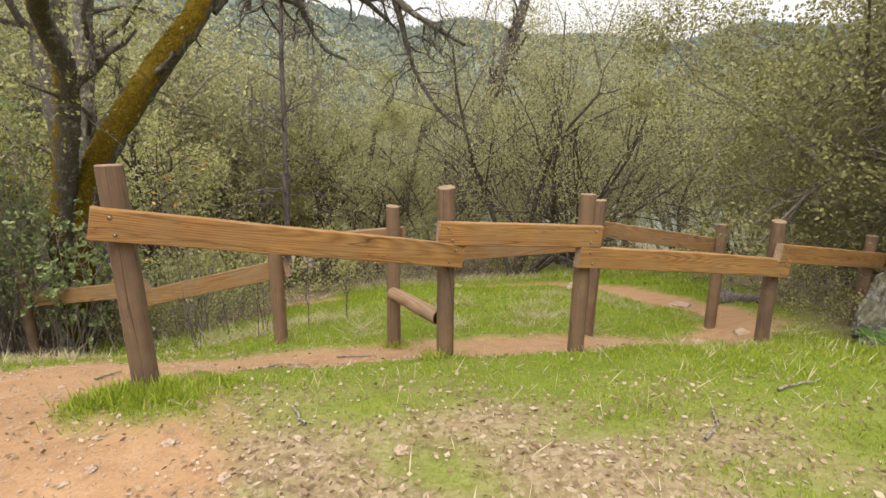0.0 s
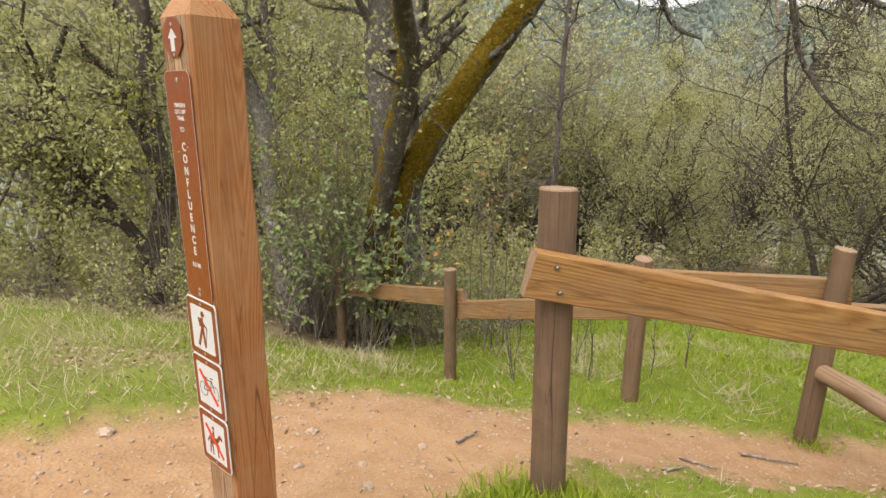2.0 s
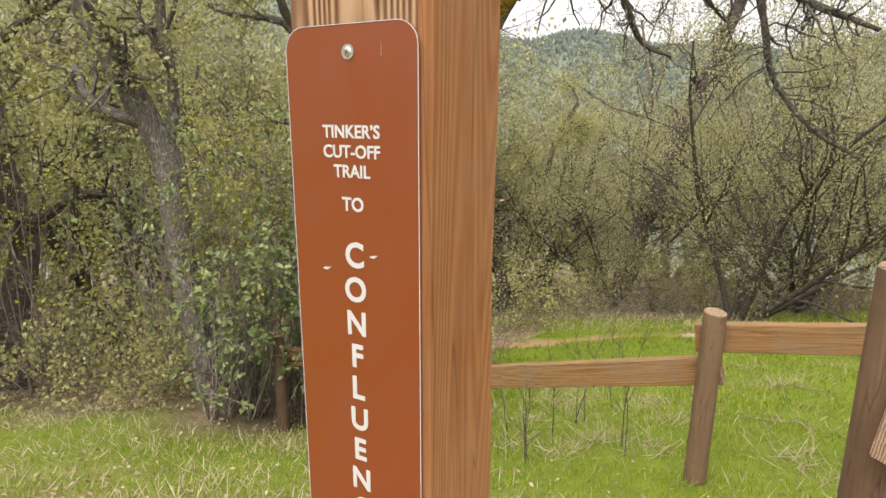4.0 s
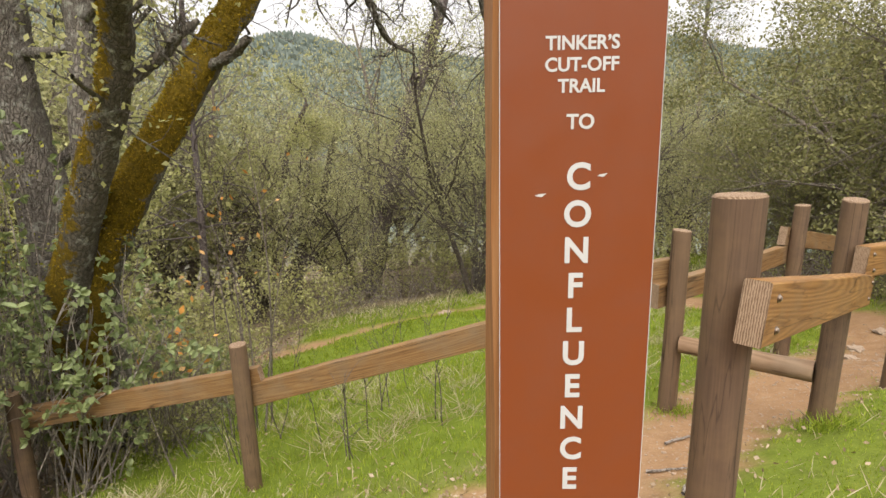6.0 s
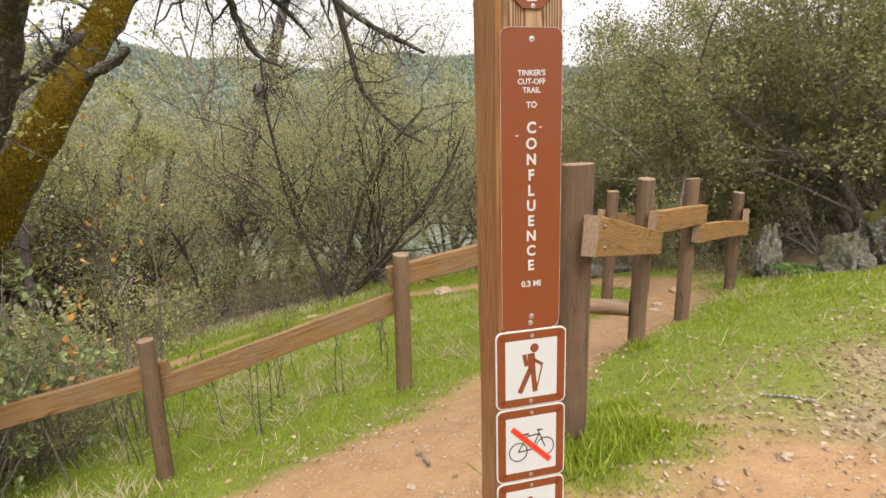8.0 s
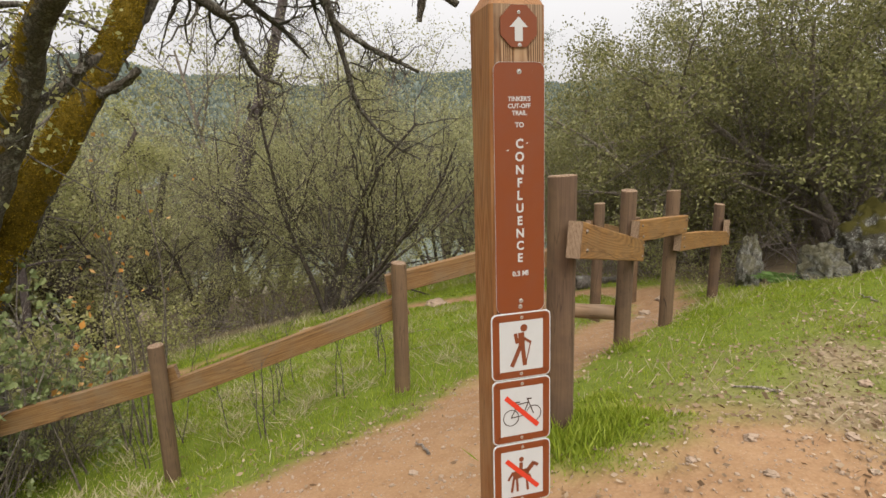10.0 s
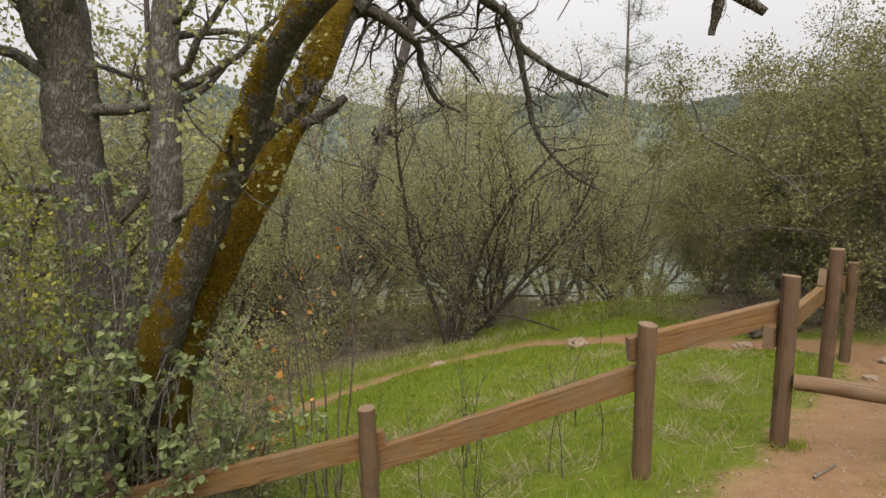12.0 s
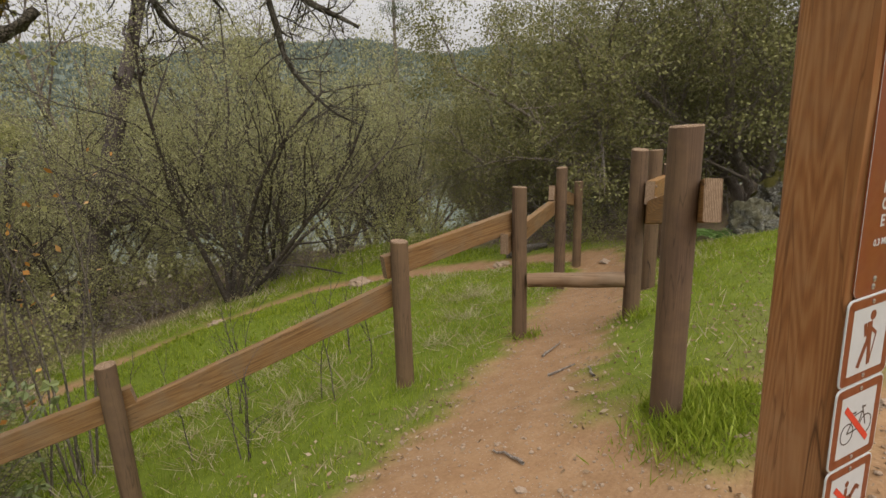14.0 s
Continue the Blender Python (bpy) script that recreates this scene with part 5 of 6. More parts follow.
def leafy_spray(name, label, group, centre, size, twigs, leaf_m, per, length, width, seed, keep=0.85):
    """Thin arching twigs with leaves, rooted together in the ground below."""
    rng = np.random.default_rng(seed)
    x, y, z = centre
    g = float(land(x, y))
    ob = empty(name, Matrix.Translation((x, y, g)), label, "bush", group)
    s, ls, tips = Soup(), Soup(), []
    spec = dict(BRUSH, kids=(5, 3), up=(0.0, 0.0, -0.02), leaf_from=1)
    for _ in range(twigs):
        goal = np.array([x, y, z]) + rng.standard_normal(3) * np.array(size)
        start = np.array([x + 0.12 * rng.standard_normal(), y + 0.12 * rng.standard_normal(), g - 0.05])
        mid = (start + goal) / 2 + rng.standard_normal(3) * 0.12 + np.array([0, 0, 0.15])
        p, w, rr, L = stem(s, rng, [start, mid, goal], 0.010, 0.003, 10, 4, 0.0, None, 0.0)
        limbs(s, rng, p[5:], w[5:], rr[5:], 0.6 * L, 0, spec, tips)
    s.object("branchwork", M_TWIG, ob, attribute="moss")
    foliage(ls, rng, tips, per, 0.03, length, width, keep, 0.05)
    ls.object("foliage", leaf_m, ob, smooth=False)
    for o in ob.children:
        o.matrix_parent_inverse = Matrix.Translation((x, y, g)).inverted()
    return ob


def rosette_bush(label, root, goals, seed, leaf_m=None):
    """An oak sprout: long pale twigs from one root, each ending in rosettes of rounded leaves."""
    rng = np.random.default_rng(seed)
    x, y = root
    g = float(land(x, y))
    ob = empty("broadleaf_bush", Matrix.Translation((x, y, g)), label, "bush", "oak sprouts")
    s, ls = Soup(), Soup()
    pos, way = [], []
    for gx, gy, gz, spread, count in goals:
        for _ in range(count):
            goal = np.array([gx, gy, gz]) + rng.standard_normal(3) * spread
            start = np.array([x + 0.10 * rng.standard_normal(), y + 0.10 * rng.standard_normal(), g - 0.05])
            mid = start * 0.45 + goal * 0.55 + rng.standard_normal(3) * 0.10 + np.array([0, 0, 0.12])
            p, w, rr, length = stem(s, rng, [start, mid, goal], 0.008, 0.0028, 12, 4, 0.0, None, 0.0)
            ends = [(p[-1], w[-1])]
            for _ in range(4):
                i = rng.integers(6, 12)
                d = w[i - 1] * 0.6 + rng.standard_normal(3) * 0.6
                d /= np.linalg.norm(d)
                q = [p[i] + d * t * rng.uniform(0.10, 0.22) + rng.standard_normal(3) * 0.008 * (t > 0) for t in (0.0, 0.5, 1.0)]
                s.tube(q, [0.0026, 0.002, 0.0015], 3)
                ends.append((q[-1], d))
            for at, d in ends:
                for _ in range(int(rng.integers(4, 8))):
                    v = d * 0.5 + rng.standard_normal(3) * 0.75
                    pos.append(at + rng.standard_normal(3) * 0.006)
                    way.append(v)
    s.object("branchwork", M_DEAD, ob, attribute="moss")
    ls.broad_leaves(np.array(pos), np.array(way), 0.054, 0.035, rng)
    ls.object("foliage", leaf_m or M_BROAD, ob, smooth=False)
    for o in ob.children:
        o.matrix_parent_inverse = Matrix.Translation((x, y, g)).inverted()
    return ob


rosette_bush("blue-green oak sprout with rosettes of rounded leaves", (-4.35, 6.15), [(-3.73, 5.86, 0.91, 0.14, 6), (-4.28, 6.05, 1.04, 0.2, 8), (-4.11, 5.71, 0.71, 0.2, 8)], 1)
rosette_bush("low oak sprout reaching over the fence end", (-4.55, 5.85), [(-4.09, 5.4, 0.25, 0.17, 7), (-4.5, 5.35, -0.1, 0.2, 8), (-3.75, 5.5, -0.35, 0.12, 5)], 2)
rosette_bush("oak sprout with rounded leaves at the oak's foot", (-3.55, 6.3), [(-3.3, 5.83, -0.2, 0.16, 6), (-3.61, 5.83, 0.3, 0.13, 6), (-3.1, 6.0, -0.55, 0.16, 6)], 3)
rosette_bush("tall oak sprout with arching pale twigs", (-5.1, 6.3), [(-4.85, 5.8, 0.9, 0.25, 8), (-5.3, 5.9, 0.3, 0.25, 8), (-4.7, 6.2, 1.5, 0.22, 6)], 4)
rosette_bush("oak sprout in the shade of the woods", (-5.9, 6.6), [(-5.6, 6.2, 0.7, 0.3, 9), (-6.1, 6.1, 1.4, 0.3, 9), (-5.4, 6.4, -0.3, 0.3, 8)], 5)
rosette_bush("spreading oak sprout with pale rounded leaves", (-4.75, 5.5), [(-4.35, 5.3, 0.5, 0.2, 8), (-4.6, 5.25, 0.0, 0.2, 7), (-4.3, 5.2, -0.4, 0.2, 8)], 6)
rosette_bush("dense oak sprout behind the fence end", (-3.95, 5.85), [(-4.1, 5.75, 0.2, 0.17, 9), (-3.7, 5.68, 0.1, 0.16, 9), (-3.45, 5.62, -0.35, 0.16, 9), (-3.9, 5.7, -0.35, 0.2, 10)], 7)
rosette_bush("oak sprout hanging over dead brush", (-4.75, 5.95), [(-4.55, 5.85, 0.55, 0.22, 9), (-4.5, 5.8, -0.2, 0.22, 10), (-4.95, 5.75, 0.1, 0.25, 10)], 8)
leafy_spray("yellow_bush", "bush with bright yellow-green small leaves", "yellow bushes", (-4.6, 5.75, 0.75), (0.2, 0.18, 0.26), 20, M_LIME, 3, 0.026, 0.018, 5)
leafy_spray("yellow_bush", "tall bush with yellow-green leaves in woods", "yellow bushes", (-7.0, 6.1, 1.1), (0.28, 0.25, 0.5), 14, M_LIME, 3, 0.034, 0.024, 6)
leafy_spray("golden_sapling", "thin sapling with a few golden-orange dry leaves", "golden saplings", (-2.85, 6.25, 0.6), (0.25, 0.2, 0.35), 7, M_GOLD, 1, 0.050, 0.034, 7, 0.16)
leafy_spray("golden_sapling", "small sapling with golden leaves behind the fence", "golden saplings", (-3.25, 5.85, -0.25), (0.15, 0.1, 0.12), 3, M_GOLD, 1, 0.055, 0.036, 8, 0.3)


# ---------------------------------------------------------------- far woods on the ridges
def far_woods():
    rng = np.random.default_rng(5)
    s = Soup()
    n = 20000
    a, d = np.radians(rng.uniform(-62, 88, n)), np.sqrt(rng.uniform(210**2, 700**2, n))
    x, y = d * np.sin(a), d * np.cos(a)
    z = land(x, y)
    h, w = rng.uniform(3, 6.5, n), rng.uniform(1.2, 2.3, n)
    k = 3
    ang = np.arange(k) * 2 * np.pi / k
    for lo, hi, wl_, wh in ((0.0, 0.55, 0.8, 1.0), (0.55, 1.0, 1.0, 0.12)):
        jl, jh = rng.uniform(0.75, 1.25, (n, k)), rng.uniform(0.75, 1.25, (n, k))
        bot = np.stack([x[:, None] + w[:, None] * wl_ * jl * np.cos(ang), y[:, None] + w[:, None] * wl_ * jl * np.sin(ang), (z + h * lo)[:, None] + 0 * ang], -1)
        top = np.stack([x[:, None] + w[:, None] * wh * jh * np.cos(ang), y[:, None] + w[:, None] * wh * jh * np.sin(ang), (z + h * hi)[:, None] + 0 * ang], -1)
        verts = np.concatenate([bot, top], 1).reshape(-1, 3)
        base = (np.arange(n) * 2 * k)[:, None]
        j = np.arange(k)
        s.add(verts, np.stack([base + j, base + (j + 1) % k, base + k + (j + 1) % k, base + k + j], -1).reshape(-1, 4))
    ob = s.object("far_woods", M_FARWOOD_HAZED, smooth=False)
    return tagged(ob, "distant wooded ridges of mixed conifers and oaks, haze put into their colour", "woods", kind="stuff")


far_woods()


def thin_pine():
    """The lone thin pine standing above the slope."""
    rng = np.random.default_rng(21)
    x, y = 21.5, 30.1
    g = float(land(x, y))
    ob = empty("pine_tree", Matrix.Translation((x, y, g)), "tall thin sparse pine standing above the slope", "tree")
    s, ls, tips = Soup(), Soup(), []
    p, w, rr, L = stem(s, rng, [(x, y, g - 0.3), (x + 0.1, y, g + 6), (x, y, 5), (x - 0.1, y, 13.5)], 0.26, 0.04, 40, 8, 0.0, None, 0.0)
    spec = dict(levels=3, seg=(4, 5, 3), wander=(0.1, 0.12, 0.2), up=(0, 0.04, 0.02), tip=0.2, leaf_from=1, kids=(60, 6), start=(0.35, 0.3), angle=(72, 40), ratio=(0.34, 0.4), thin=0.3)
    limbs(s, rng, p, w, rr, 9.0, 0, spec, tips)
    s.object("trunk", M_TWIG, ob, attribute="moss")
    foliage(ls, rng, tips, 6, 0.12, 0.24, 0.022, 0.8)
    ls.object("needles", M_NEEDLE, ob, smooth=False)
    for o in ob.children:
        o.matrix_parent_inverse = Matrix.Translation((x, y, g)).inverted()


thin_pine()


# ---------------------------------------------------------------- grass, litter and stones
def sample(rng, n, x0, x1, y0, y1):
    return rng.uniform(x0, x1, n), rng.uniform(y0, y1, n)


def ground_z(x, y):
    """The finished surface, with the trail's wear and small bumps."""
    out = trodden(x, y)
    return land(x, y) - 0.035 * step(-out / 0.05) + 0.014 * np.sin(x * 3.1 + np.sin(y * 2.3)) * np.sin(y * 4.3) + 0.008 * np.sin(x * 13 + 2 * np.sin(y * 7)) * np.sin(y * 11)


def grass_patch(rng, soup, n, box, height, width, lush, lean=0.35):
    x, y = sample(rng, n, *box)
    out, lit, duff = trodden(x, y), litter_at(x, y), duff_at(x, y)
    clump = 0.5 + 0.5 * np.sin(x * 3.7 + 1.3 * np.sin(y * 2.9)) * np.sin(y * 4.6 + 1.1 * np.sin(x * 3.1))
    fine = 0.5 + 0.5 * np.sin(x * 17 + 2 * np.sin(y * 13)) * np.sin(y * 19)
    chance = step((out - 0.05) / 0.05) * (1 - 0.72 * lit) * (1 - 0.95 * duff) * (0.35 + 0.65 * (0.6 * clump + 0.4 * fine)) * lush
    k = rng.random(n) < chance
    x, y, clump, out = x[k], y[k], clump[k], out[k]
    m = len(x)
    tuft = 1 + 0.9 * np.exp(-(((x + 1.45) / 0.33) ** 2 + ((y - 2.42) / 0.3) ** 2))
    h = height * rng.uniform(0.45, 1.25, m) * (0.65 + 0.7 * clump) * tuft * np.clip(0.5 + out * 3, 0.5, 1)
    pos = np.stack([x, y, ground_z(x, y) - 0.006], -1)
    a = rng.uniform(0, 2 * np.pi, m)
    tilt = np.abs(rng.normal(lean, 0.25, m))
    way = np.stack([np.cos(a) * tilt, np.sin(a) * tilt, np.ones(m)], -1)
    soup.leaves(pos, way, h, width * rng.uniform(0.7, 1.3, m), rng, 0.15)


def make_grass():
    rng = np.random.default_rng(31)
    s = Soup()
    grass_patch(rng, s, 95000, (-1.9, 4.0, 0.9, 3.9), 0.024, 0.0036, 0.85)
    grass_patch(rng, s, 14000, (-1.75, -1.0, 2.1, 2.75), 0.036, 0.004, 1.0, 0.6)
    grass_patch(rng, s, 34000, (0.7, 4.0, 1.2, 3.9), 0.034, 0.0036, 1.0, 0.6)
    grass_patch(rng, s, 60000, (-4.6, 3.2, 3.4, 6.6), 0.046, 0.0045, 1.0)
    grass_patch(rng, s, 60000, (-4.5, 5.5, 6.2, 13.5), 0.06, 0.011, 1.0)
    grass_patch(rng, s, 60000, (2.5, 6.5, 2.0, 7.0), 0.042, 0.0046, 1.0, 0.5)
    grass_patch(rng, s, 22000, (-7.5, -2.9, 2.0, 4.8), 0.034, 0.0042, 0.5)
    for cx, cy, r, n, tall in ((-1.47, 2.52, 0.13, 1200, 0.085), (-1.30, 2.50, 0.12, 600, 0.065), (-1.58, 2.44, 0.10, 500, 0.065), (0.02, 3.42, 0.07, 240, 0.08), (-0.30, 4.12, 0.07, 240, 0.07)):
        x, y, a = cx + r * rng.standard_normal(n), cy + 0.8 * r * rng.standard_normal(n), rng.uniform(0, 2 * np.pi, n)
        lean = rng.uniform(0.2, 1.1, n)
        s.leaves(np.stack([x, y, ground_z(x, y) - 0.006], -1), np.stack([lean * np.cos(a), lean * np.sin(a), np.ones(n)], -1), tall * rng.uniform(0.4, 1.3, n), 0.0048, rng, 0.15)
    for cx, cy, r, n in ((-2.34, 1.9, 0.055, 420), (-2.12, 2.12, 0.04, 260), (-2.2, 2.02, 0.02, 80), (-2.42, 1.97, 0.03, 120)):
        x, y, a = cx + r * rng.standard_normal(n), cy + 0.8 * r * rng.standard_normal(n), rng.uniform(0, 2 * np.pi, n)
        s.leaves(np.stack([x, y, ground_z(x, y) - 0.004], -1), np.stack([0.6 * np.cos(a), 0.6 * np.sin(a), np.ones(n)], -1), rng.uniform(0.025, 0.065, n), 0.0035, rng, 0.15)
    grass_patch(rng, s, 16000, (2.5, 11.0, 12.0, 17.0), 0.16, 0.016, 0.9)
    tagged(s.object("grass", M_GRASS, smooth=False), "short bright green spring grass", "grass", kind="stuff")
    d = Soup()
    grass_patch(rng, d, 13000, (-3.9, 3.0, 3.6, 8.5), 0.10, 0.004, 0.62, 1.0)
    grass_patch(rng, d, 8500, (-1.2, 4.5, 0.9, 4.2), 0.11, 0.004, 0.4, 1.0)
    grass_patch(rng, d, 17000, (-8.0, -2.9, 2.2, 5.4), 0.10, 0.004, 0.9, 1.0)
    grass_patch(rng, d, 9000, (-4.0, 6.0, 11.8, 15.5), 0.16, 0.010, 0.8, 0.8)
    for _ in range(70):
        cx, cy = rng.uniform(-3.6, 3.4), rng.uniform(4.4, 8.6)
        if trodden(cx, cy) < 0.15 or duff_at(cx, cy) > 0.4:
            continue
        n = 70
        x, y = cx + 0.09 * rng.standard_normal(n), cy + 0.09 * rng.standard_normal(n)
        a = rng.uniform(0, 2 * np.pi, n)
        d.leaves(np.stack([x, y, ground_z(x, y)], -1), np.stack([np.cos(a), np.sin(a), rng.uniform(0.2, 1.2, n)], -1), rng.uniform(0.08, 0.24, n), 0.004, rng, 0.1)
    tagged(d.object("dry_grass", M_DRYGRASS, smooth=False), "straw-coloured dry grass blades among the green", "grass", kind="stuff")


make_grass()


def make_litter():
    rng = np.random.default_rng(32)
    s = Soup()
    x, y = sample(rng, 64000, -5.0, 4.2, 0.9, 6.0)
    out = trodden(x, y)
    edge = np.exp(-((out - 0.05) / 0.12) ** 2)
    k = rng.random(len(x)) < np.clip(0.85 * litter_at(x, y) + 0.022 + 0.14 * edge - 0.03 * (out < -0.1), 0, 1)
    x, y = x[k], y[k]
    n = len(x)
    a = rng.uniform(0, 2 * np.pi, n)
    pos = np.stack([x, y, ground_z(x, y) + rng.uniform(0.004, 0.022, n)], -1)
    s.leaves(pos, np.stack([np.cos(a), np.sin(a), rng.normal(0.0, 0.25, n)], -1), rng.uniform(0.014, 0.036, n), rng.uniform(0.009, 0.020, n), rng, 0.3)
    x, y = sample(rng, 9000, -8.0, -1.5, 5.2, 12)
    k = rng.random(len(x)) < duff_at(x, y)
    x, y = x[k], y[k]
    n = len(x)
    a = rng.uniform(0, 2 * np.pi, n)
    s.leaves(np.stack([x, y, ground_z(x, y) + 0.015], -1), np.stack([np.cos(a), np.sin(a), rng.normal(0.1, 0.3, n)], -1), rng.uniform(0.03, 0.06, n), rng.uniform(0.02, 0.035, n), rng, 0.3)
    tagged(s.object("fallen_leaves", M_LITTER, smooth=False), "dry brown and tan fallen leaves on the ground", "leaves", kind="stuff")


make_litter()


def lump(seed, sub=1, flat=0.6, rough=0.22):
    """A rough stone of about one metre, flattened."""
    bm = bmesh.new()
    bmesh.ops.create_icosphere(bm, subdivisions=sub, radius=0.5)
    for v in bm.verts:
        q = v.co.normalized()
        k = 1 + rough * noise.noise(q * 1.7 + Vector((seed * 3.1, seed, 0))) + 0.5 * rough * noise.noise(q * 4.0 + Vector((seed, 7, seed)))
        if sub > 4:
            k += 0.9 * rough * (0.35 - abs(noise.noise(Vector((q.x * 2.6, q.y * 2.6, q.z * 1.2)) + Vector((seed, 5, 1))))) + 0.45 * rough * (0.3 - abs(noise.noise(Vector((q.x * 7, q.y * 7, q.z * 3)) + Vector((2, seed, 9))))) + 0.18 * rough * noise.noise(q * 17 + Vector((seed, 0, 0)))
        elif sub > 2:
            k += 0.35 * rough * (0.5 - abs(noise.noise(q * 3.1 + Vector((seed, 0, 2))))) + 0.16 * rough * noise.noise(q * 9.0 + Vector((0, seed, 4)))
        slim = 1.0 - 0.38 * q.z if flat > 1.5 else 1.0 - 0.15 * q.z
        v.co = Vector((q.x * slim, q.y * 0.8 * slim, q.z * flat)) * 0.5 * k
    return bm


def make_gravel():
    rng = np.random.default_rng(33)
    shapes = []
    for n in range(5):
        bm = lump(n, 1, 0.55)
        shapes.append((np.array([v.co[:] for v in bm.verts]), np.array([[v.index for v in f.verts] for f in bm.faces])))
        bm.free()
    s = Soup()
    x, y = sample(rng, 44000, -4.0, 3.6, 0.9, 5.6)
    k = trodden(x, y) < 0.06
    for px, py in zip(x[k], y[k]):
        v, f = shapes[rng.integers(5)]
        size = min(0.028, 0.0035 + rng.exponential(0.0047))
        a = rng.uniform(0, 6.28)
        r = np.array([[math.cos(a), -math.sin(a), 0], [math.sin(a), math.cos(a), 0], [0, 0, 1]])
        s.add((v * size) @ r.T + np.array([px, py, float(ground_z(px, py)) + 0.12 * size]), np.concatenate([f, f[:, 2:3]], 1))
    verts, quads = np.concatenate(s.v), np.concatenate(s.q)
    me = bpy.data.meshes.new("gravel")
    me.from_pydata(verts.tolist(), [], quads[:, :3].tolist())
    me.materials.append(M_STONE)
    tagged(new("gravel", me), "loose tan pebbles and grit on the trail", "gravel", kind="stuff")


make_gravel()


def stone_at(x, y, size, turn, seed, mat_=None, name="stone", label="half-buried tan stone on the trail", category="stone", tall=0.55, sink=0.12, group="trail stones", stretch=1.0, rough=0.6):
    ob = part(name, lump(seed, 5 if name == "rock" else 4, tall, rough), mat_ or M_STONE, smooth=True)
    ob.matrix_basis = Matrix.Translation((x, y, float(ground_z(x, y)) + size * (0.5 * tall - sink))) @ Matrix.Rotation(radians(turn), 4, "Z") @ Matrix.Diagonal((size, size * stretch, size, 1))
    return tagged(ob, label, category, group)


for n, (x, y, size) in enumerate(((-0.13, 1.94, 0.15), (-1.36, 2.03, 0.09), (-2.06, 2.87, 0.09), (-2.22, 2.62, 0.08), (-2.58, 2.78, 0.13), (-2.03, 2.3, 0.14), (-2.1, 2.45, 0.11), (-1.05, 1.98, 0.13), (-0.75, 1.75, 0.12), (-0.55, 2.0, 0.09), (-3.3, 2.3, 0.15), (-2.45, 2.5, 0.10), (-1.25, 1.8, 0.10), (-0.95, 1.6, 0.08), (2.6, 5.2, 0.22), (2.2, 4.95, 0.16), (3.1, 5.35, 0.2), (2.6, 9.9, 0.7), (0.5, 11.3, 0.45), (3.3, 7.2, 0.4), (-2.13, 2.03, 0.12), (-1.9, 1.95, 0.22), (-2.28, 1.98, 0.1), (-1.3, 1.72, 0.09))):
    stone_at(x, y, (0.7 if 13 < n < 20 else 0.42) * size, 57 * n, n, tall=0.3 if n > 13 else 0.42, sink=0.1)
stone_at(3.95, 4.72, 0.42, 20, 51, M_ROCK, "rock", "upright pale lichen-covered rock in the grass", "rock", 1.7, 0.2, "rocks", 0.8, 0.36)
stone_at(4.05, 3.93, 0.56, 70, 52, M_ROCK, "rock", "pale lichen-spotted boulder with moss", "rock", 0.95, 0.2, "rocks", 0.8, 0.36)
stone_at(4.75, 3.72, 0.76, 120, 53, M_MOSSROCK, "rock", "large dark boulder thick with moss", "rock", 1.15, 0.2, "rocks", 0.8, 0.36)


def fern(x, y, size, fronds, seed):
    """A clump of arching fronds, each a midrib with paired leaflets."""
    rng = np.random.default_rng(seed)
    g = float(ground_z(x, y))
    ob = empty("fern", Matrix.Translation((x, y, g)), "green fern clump growing beside the boulder", "fern", "ferns")
    for n in range(fronds):
        a = 2 * math.pi * n / fronds + rng.uniform(-0.3, 0.3)
        L, lift = size * rng.uniform(0.75, 1.15), rng.uniform(0.5, 1.1)
        u = np.linspace(0, 1, 19)[:, None]
        pts = np.concatenate([math.cos(a) * u * L, math.sin(a) * u * L, L * lift * (u - 0.75 * u * u)], 1)
        s = Soup()
        s.tube(pts, np.linspace(0.004, 0.0012, 19), 3)
        side = np.array([-math.sin(a), math.cos(a), 0.0])
        for sign in (-1, 1):
            way = sign * side + 0.35 * np.gradient(pts, axis=0)[2:] / 0.05 + 0.1 * rng.standard_normal((17, 3))
            s.leaves(pts[2:], way, 0.34 * L * np.sin(np.pi * (0.12 + 0.86 * u[2:, 0])), 0.05 * L, rng, 0.1)
        s.object("frond", M_FERN, ob, smooth=False)
    return ob


fern(3.72, 4.18, 0.36, 11, 71)
fern(4.35, 4.5, 0.32, 9, 72)


def rotten_log():
    rng = np.random.default_rng(61)
    s = Soup()
    pts = spline([(3.8, 7.5, float(land(3.8, 7.5)) + 0.10), (4.05, 7.35, float(land(4.05, 7.35)) + 0.07), (4.4, 7.15, float(land(4.4, 7.15)) + 0.04)], 12)
    s.tube(pts, np.linspace(0.13, 0.05, 13), 12, 0.2, (0, 0, 1), rng, 0.10)
    tagged(s.object("rotten_log", M_BARK, attribute="moss"), "short lichen-grey rotten log lying in the grass", "log")


rotten_log()


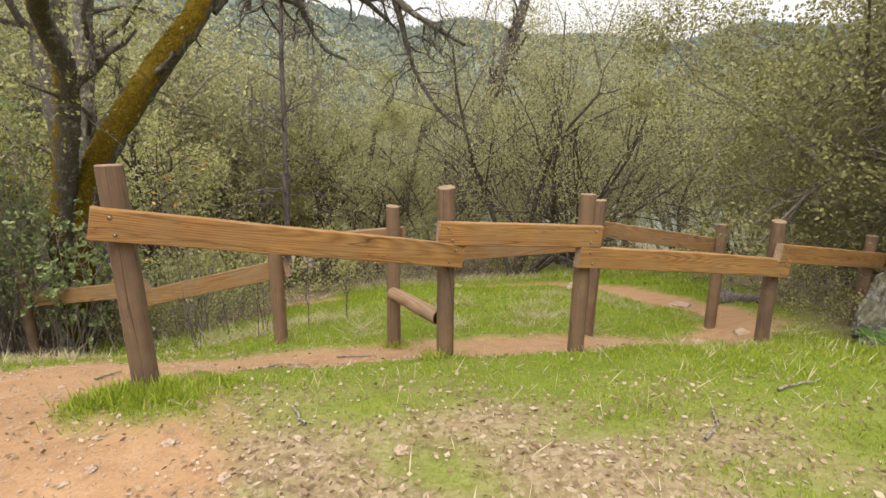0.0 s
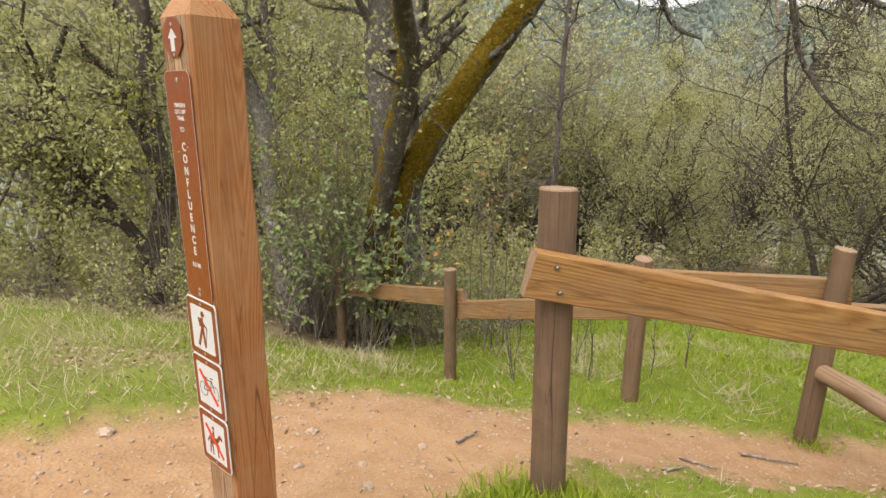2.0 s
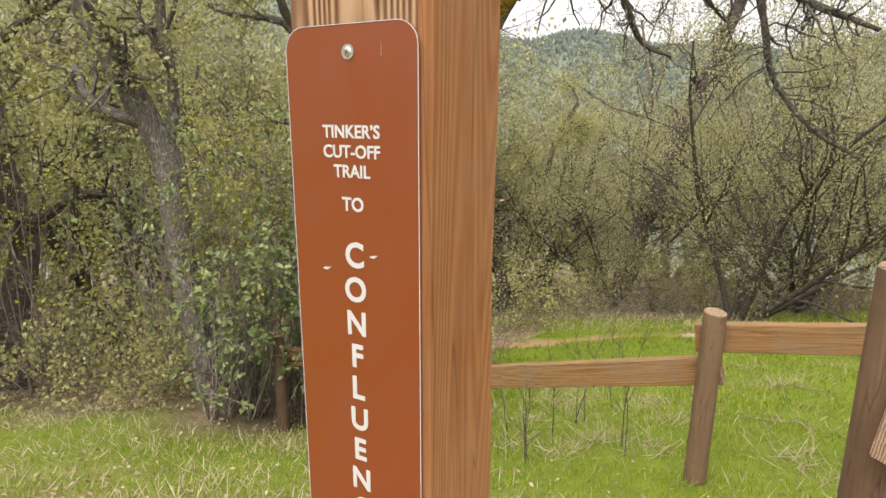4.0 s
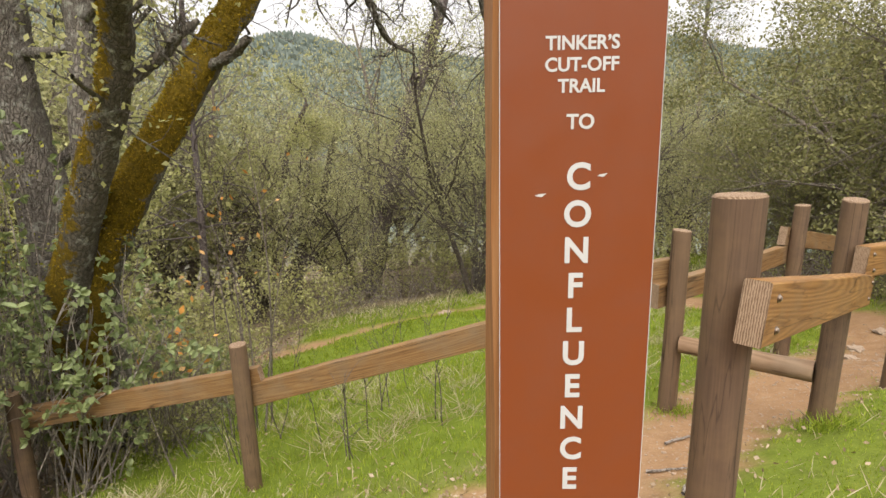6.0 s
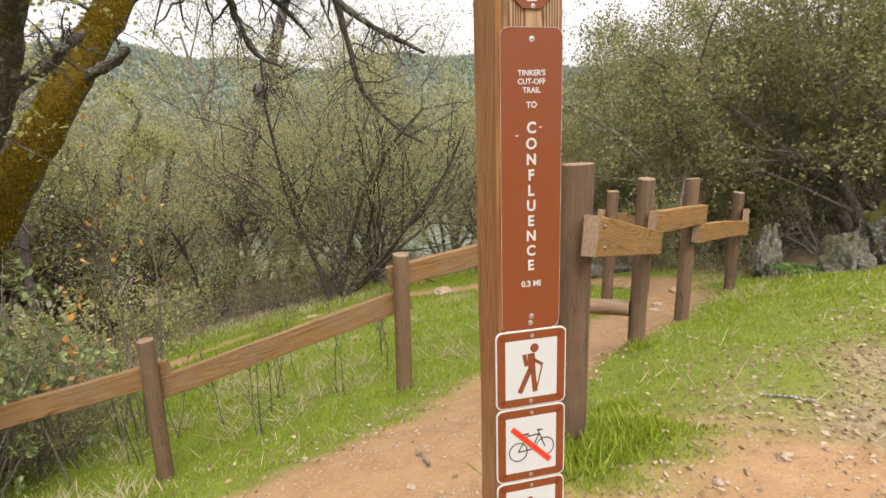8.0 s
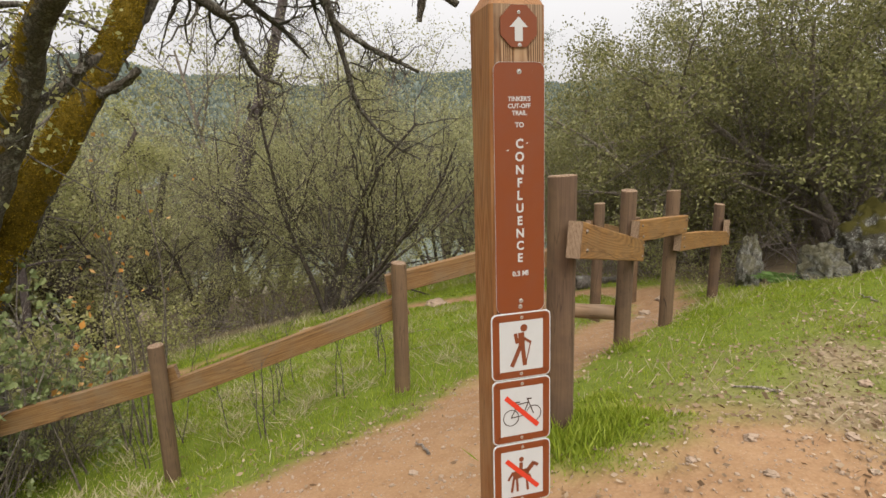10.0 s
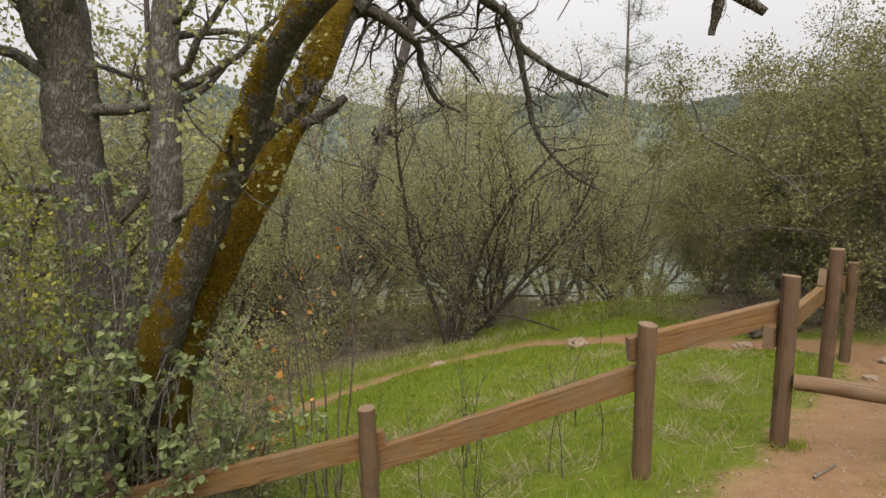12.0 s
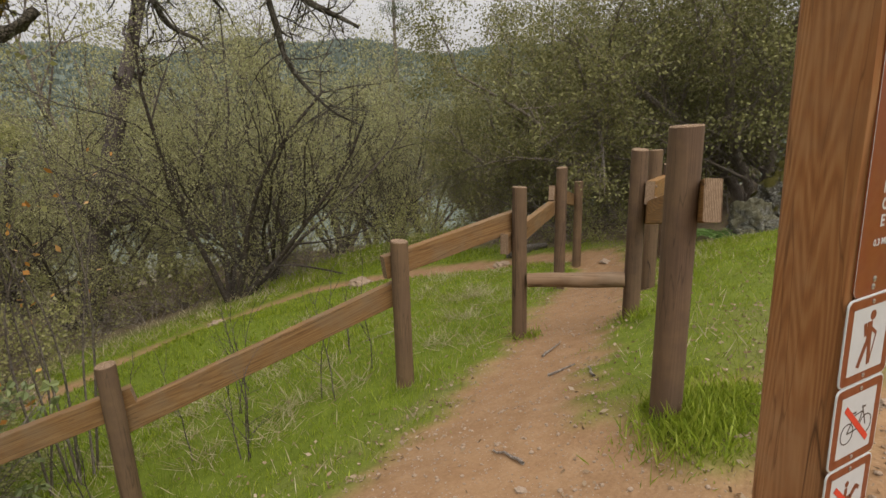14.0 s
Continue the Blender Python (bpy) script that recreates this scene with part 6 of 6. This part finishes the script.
def bare_sapling(x, y, height, seed, label="leafless thin brown sapling stems in the meadow"):
    rng = np.random.default_rng(seed)
    foot = Matrix.Translation((x, y, float(land(x, y))))
    ob = empty("sapling", foot, label, "sapling", "bare saplings")
    spec = dict(levels=2, seg=(7, 4), wander=(0.09, 0.14), up=(0.04, 0.05), tip=0.25, leaf_from=9, kids=(5,), start=(0.25,), angle=(32,), ratio=(0.42,), thin=0.7)
    for _ in range(rng.integers(1, 4)):
        s = Soup()
        d = np.array([rng.normal(0, 0.14), rng.normal(0, 0.14), 1.0])
        grow(s, rng, (x + rng.normal(0, 0.03), y + rng.normal(0, 0.03), float(land(x, y)) - 0.03), d / np.linalg.norm(d), 1.2 * height * rng.uniform(0.7, 1.1), 0.0044, 0, spec, [])
        s.object("stem", M_SNAGBARK, ob, attribute="moss").matrix_parent_inverse = foot.inverted()
    return ob


for n, (x, y, h) in enumerate(((-2.3, 5.35, 0.85), (-1.95, 5.15, 0.75), (-1.55, 4.95, 0.95), (-1.2, 4.9, 0.7), (-1.75, 5.7, 0.9), (-2.6, 5.8, 0.9), (-0.9, 5.5, 0.6), (-1.4, 6.3, 0.8), (-2.9, 5.55, 0.7), (-2.15, 4.85, 0.55), (-1.6, 4.75, 0.75))):
    bare_sapling(x, y, h, 200 + n)


def twig_on_ground(x, y, length, turn, seed):
    rng = np.random.default_rng(seed)
    s = Soup()
    a = radians(turn)
    pts = []
    for k in range(6):
        u = (k / 5 - 0.5) * length
        px, py = x + u * math.cos(a) + 0.03 * length * rng.standard_normal(), y + u * math.sin(a) + 0.03 * length * rng.standard_normal()
        pts.append((px, py, float(ground_z(px, py)) + 0.012))
    s.tube(pts, np.linspace(0.008, 0.004, 6), 5)
    tagged(s.object("fallen_twig", M_DEAD, attribute="moss"), "grey fallen twig lying on the ground", "twig", "fallen twigs")


for n, (x, y, length, turn) in enumerate(((-0.55, 3.75, 0.28, 10), (-0.9, 3.45, 0.18, -30), (0.3, 7.2, 0.7, -20), (-1.0, 3.2, 0.15, 40), (-0.4, 5.6, 0.5, 170), (1.9, 2.7, 0.5, 30), (1.2, 2.2, 0.4, 60), (-1.9, 3.05, 0.2, 75), (-0.6, 2.2, 0.2, 120))):
    twig_on_ground(x, y, length, turn, 300 + n)
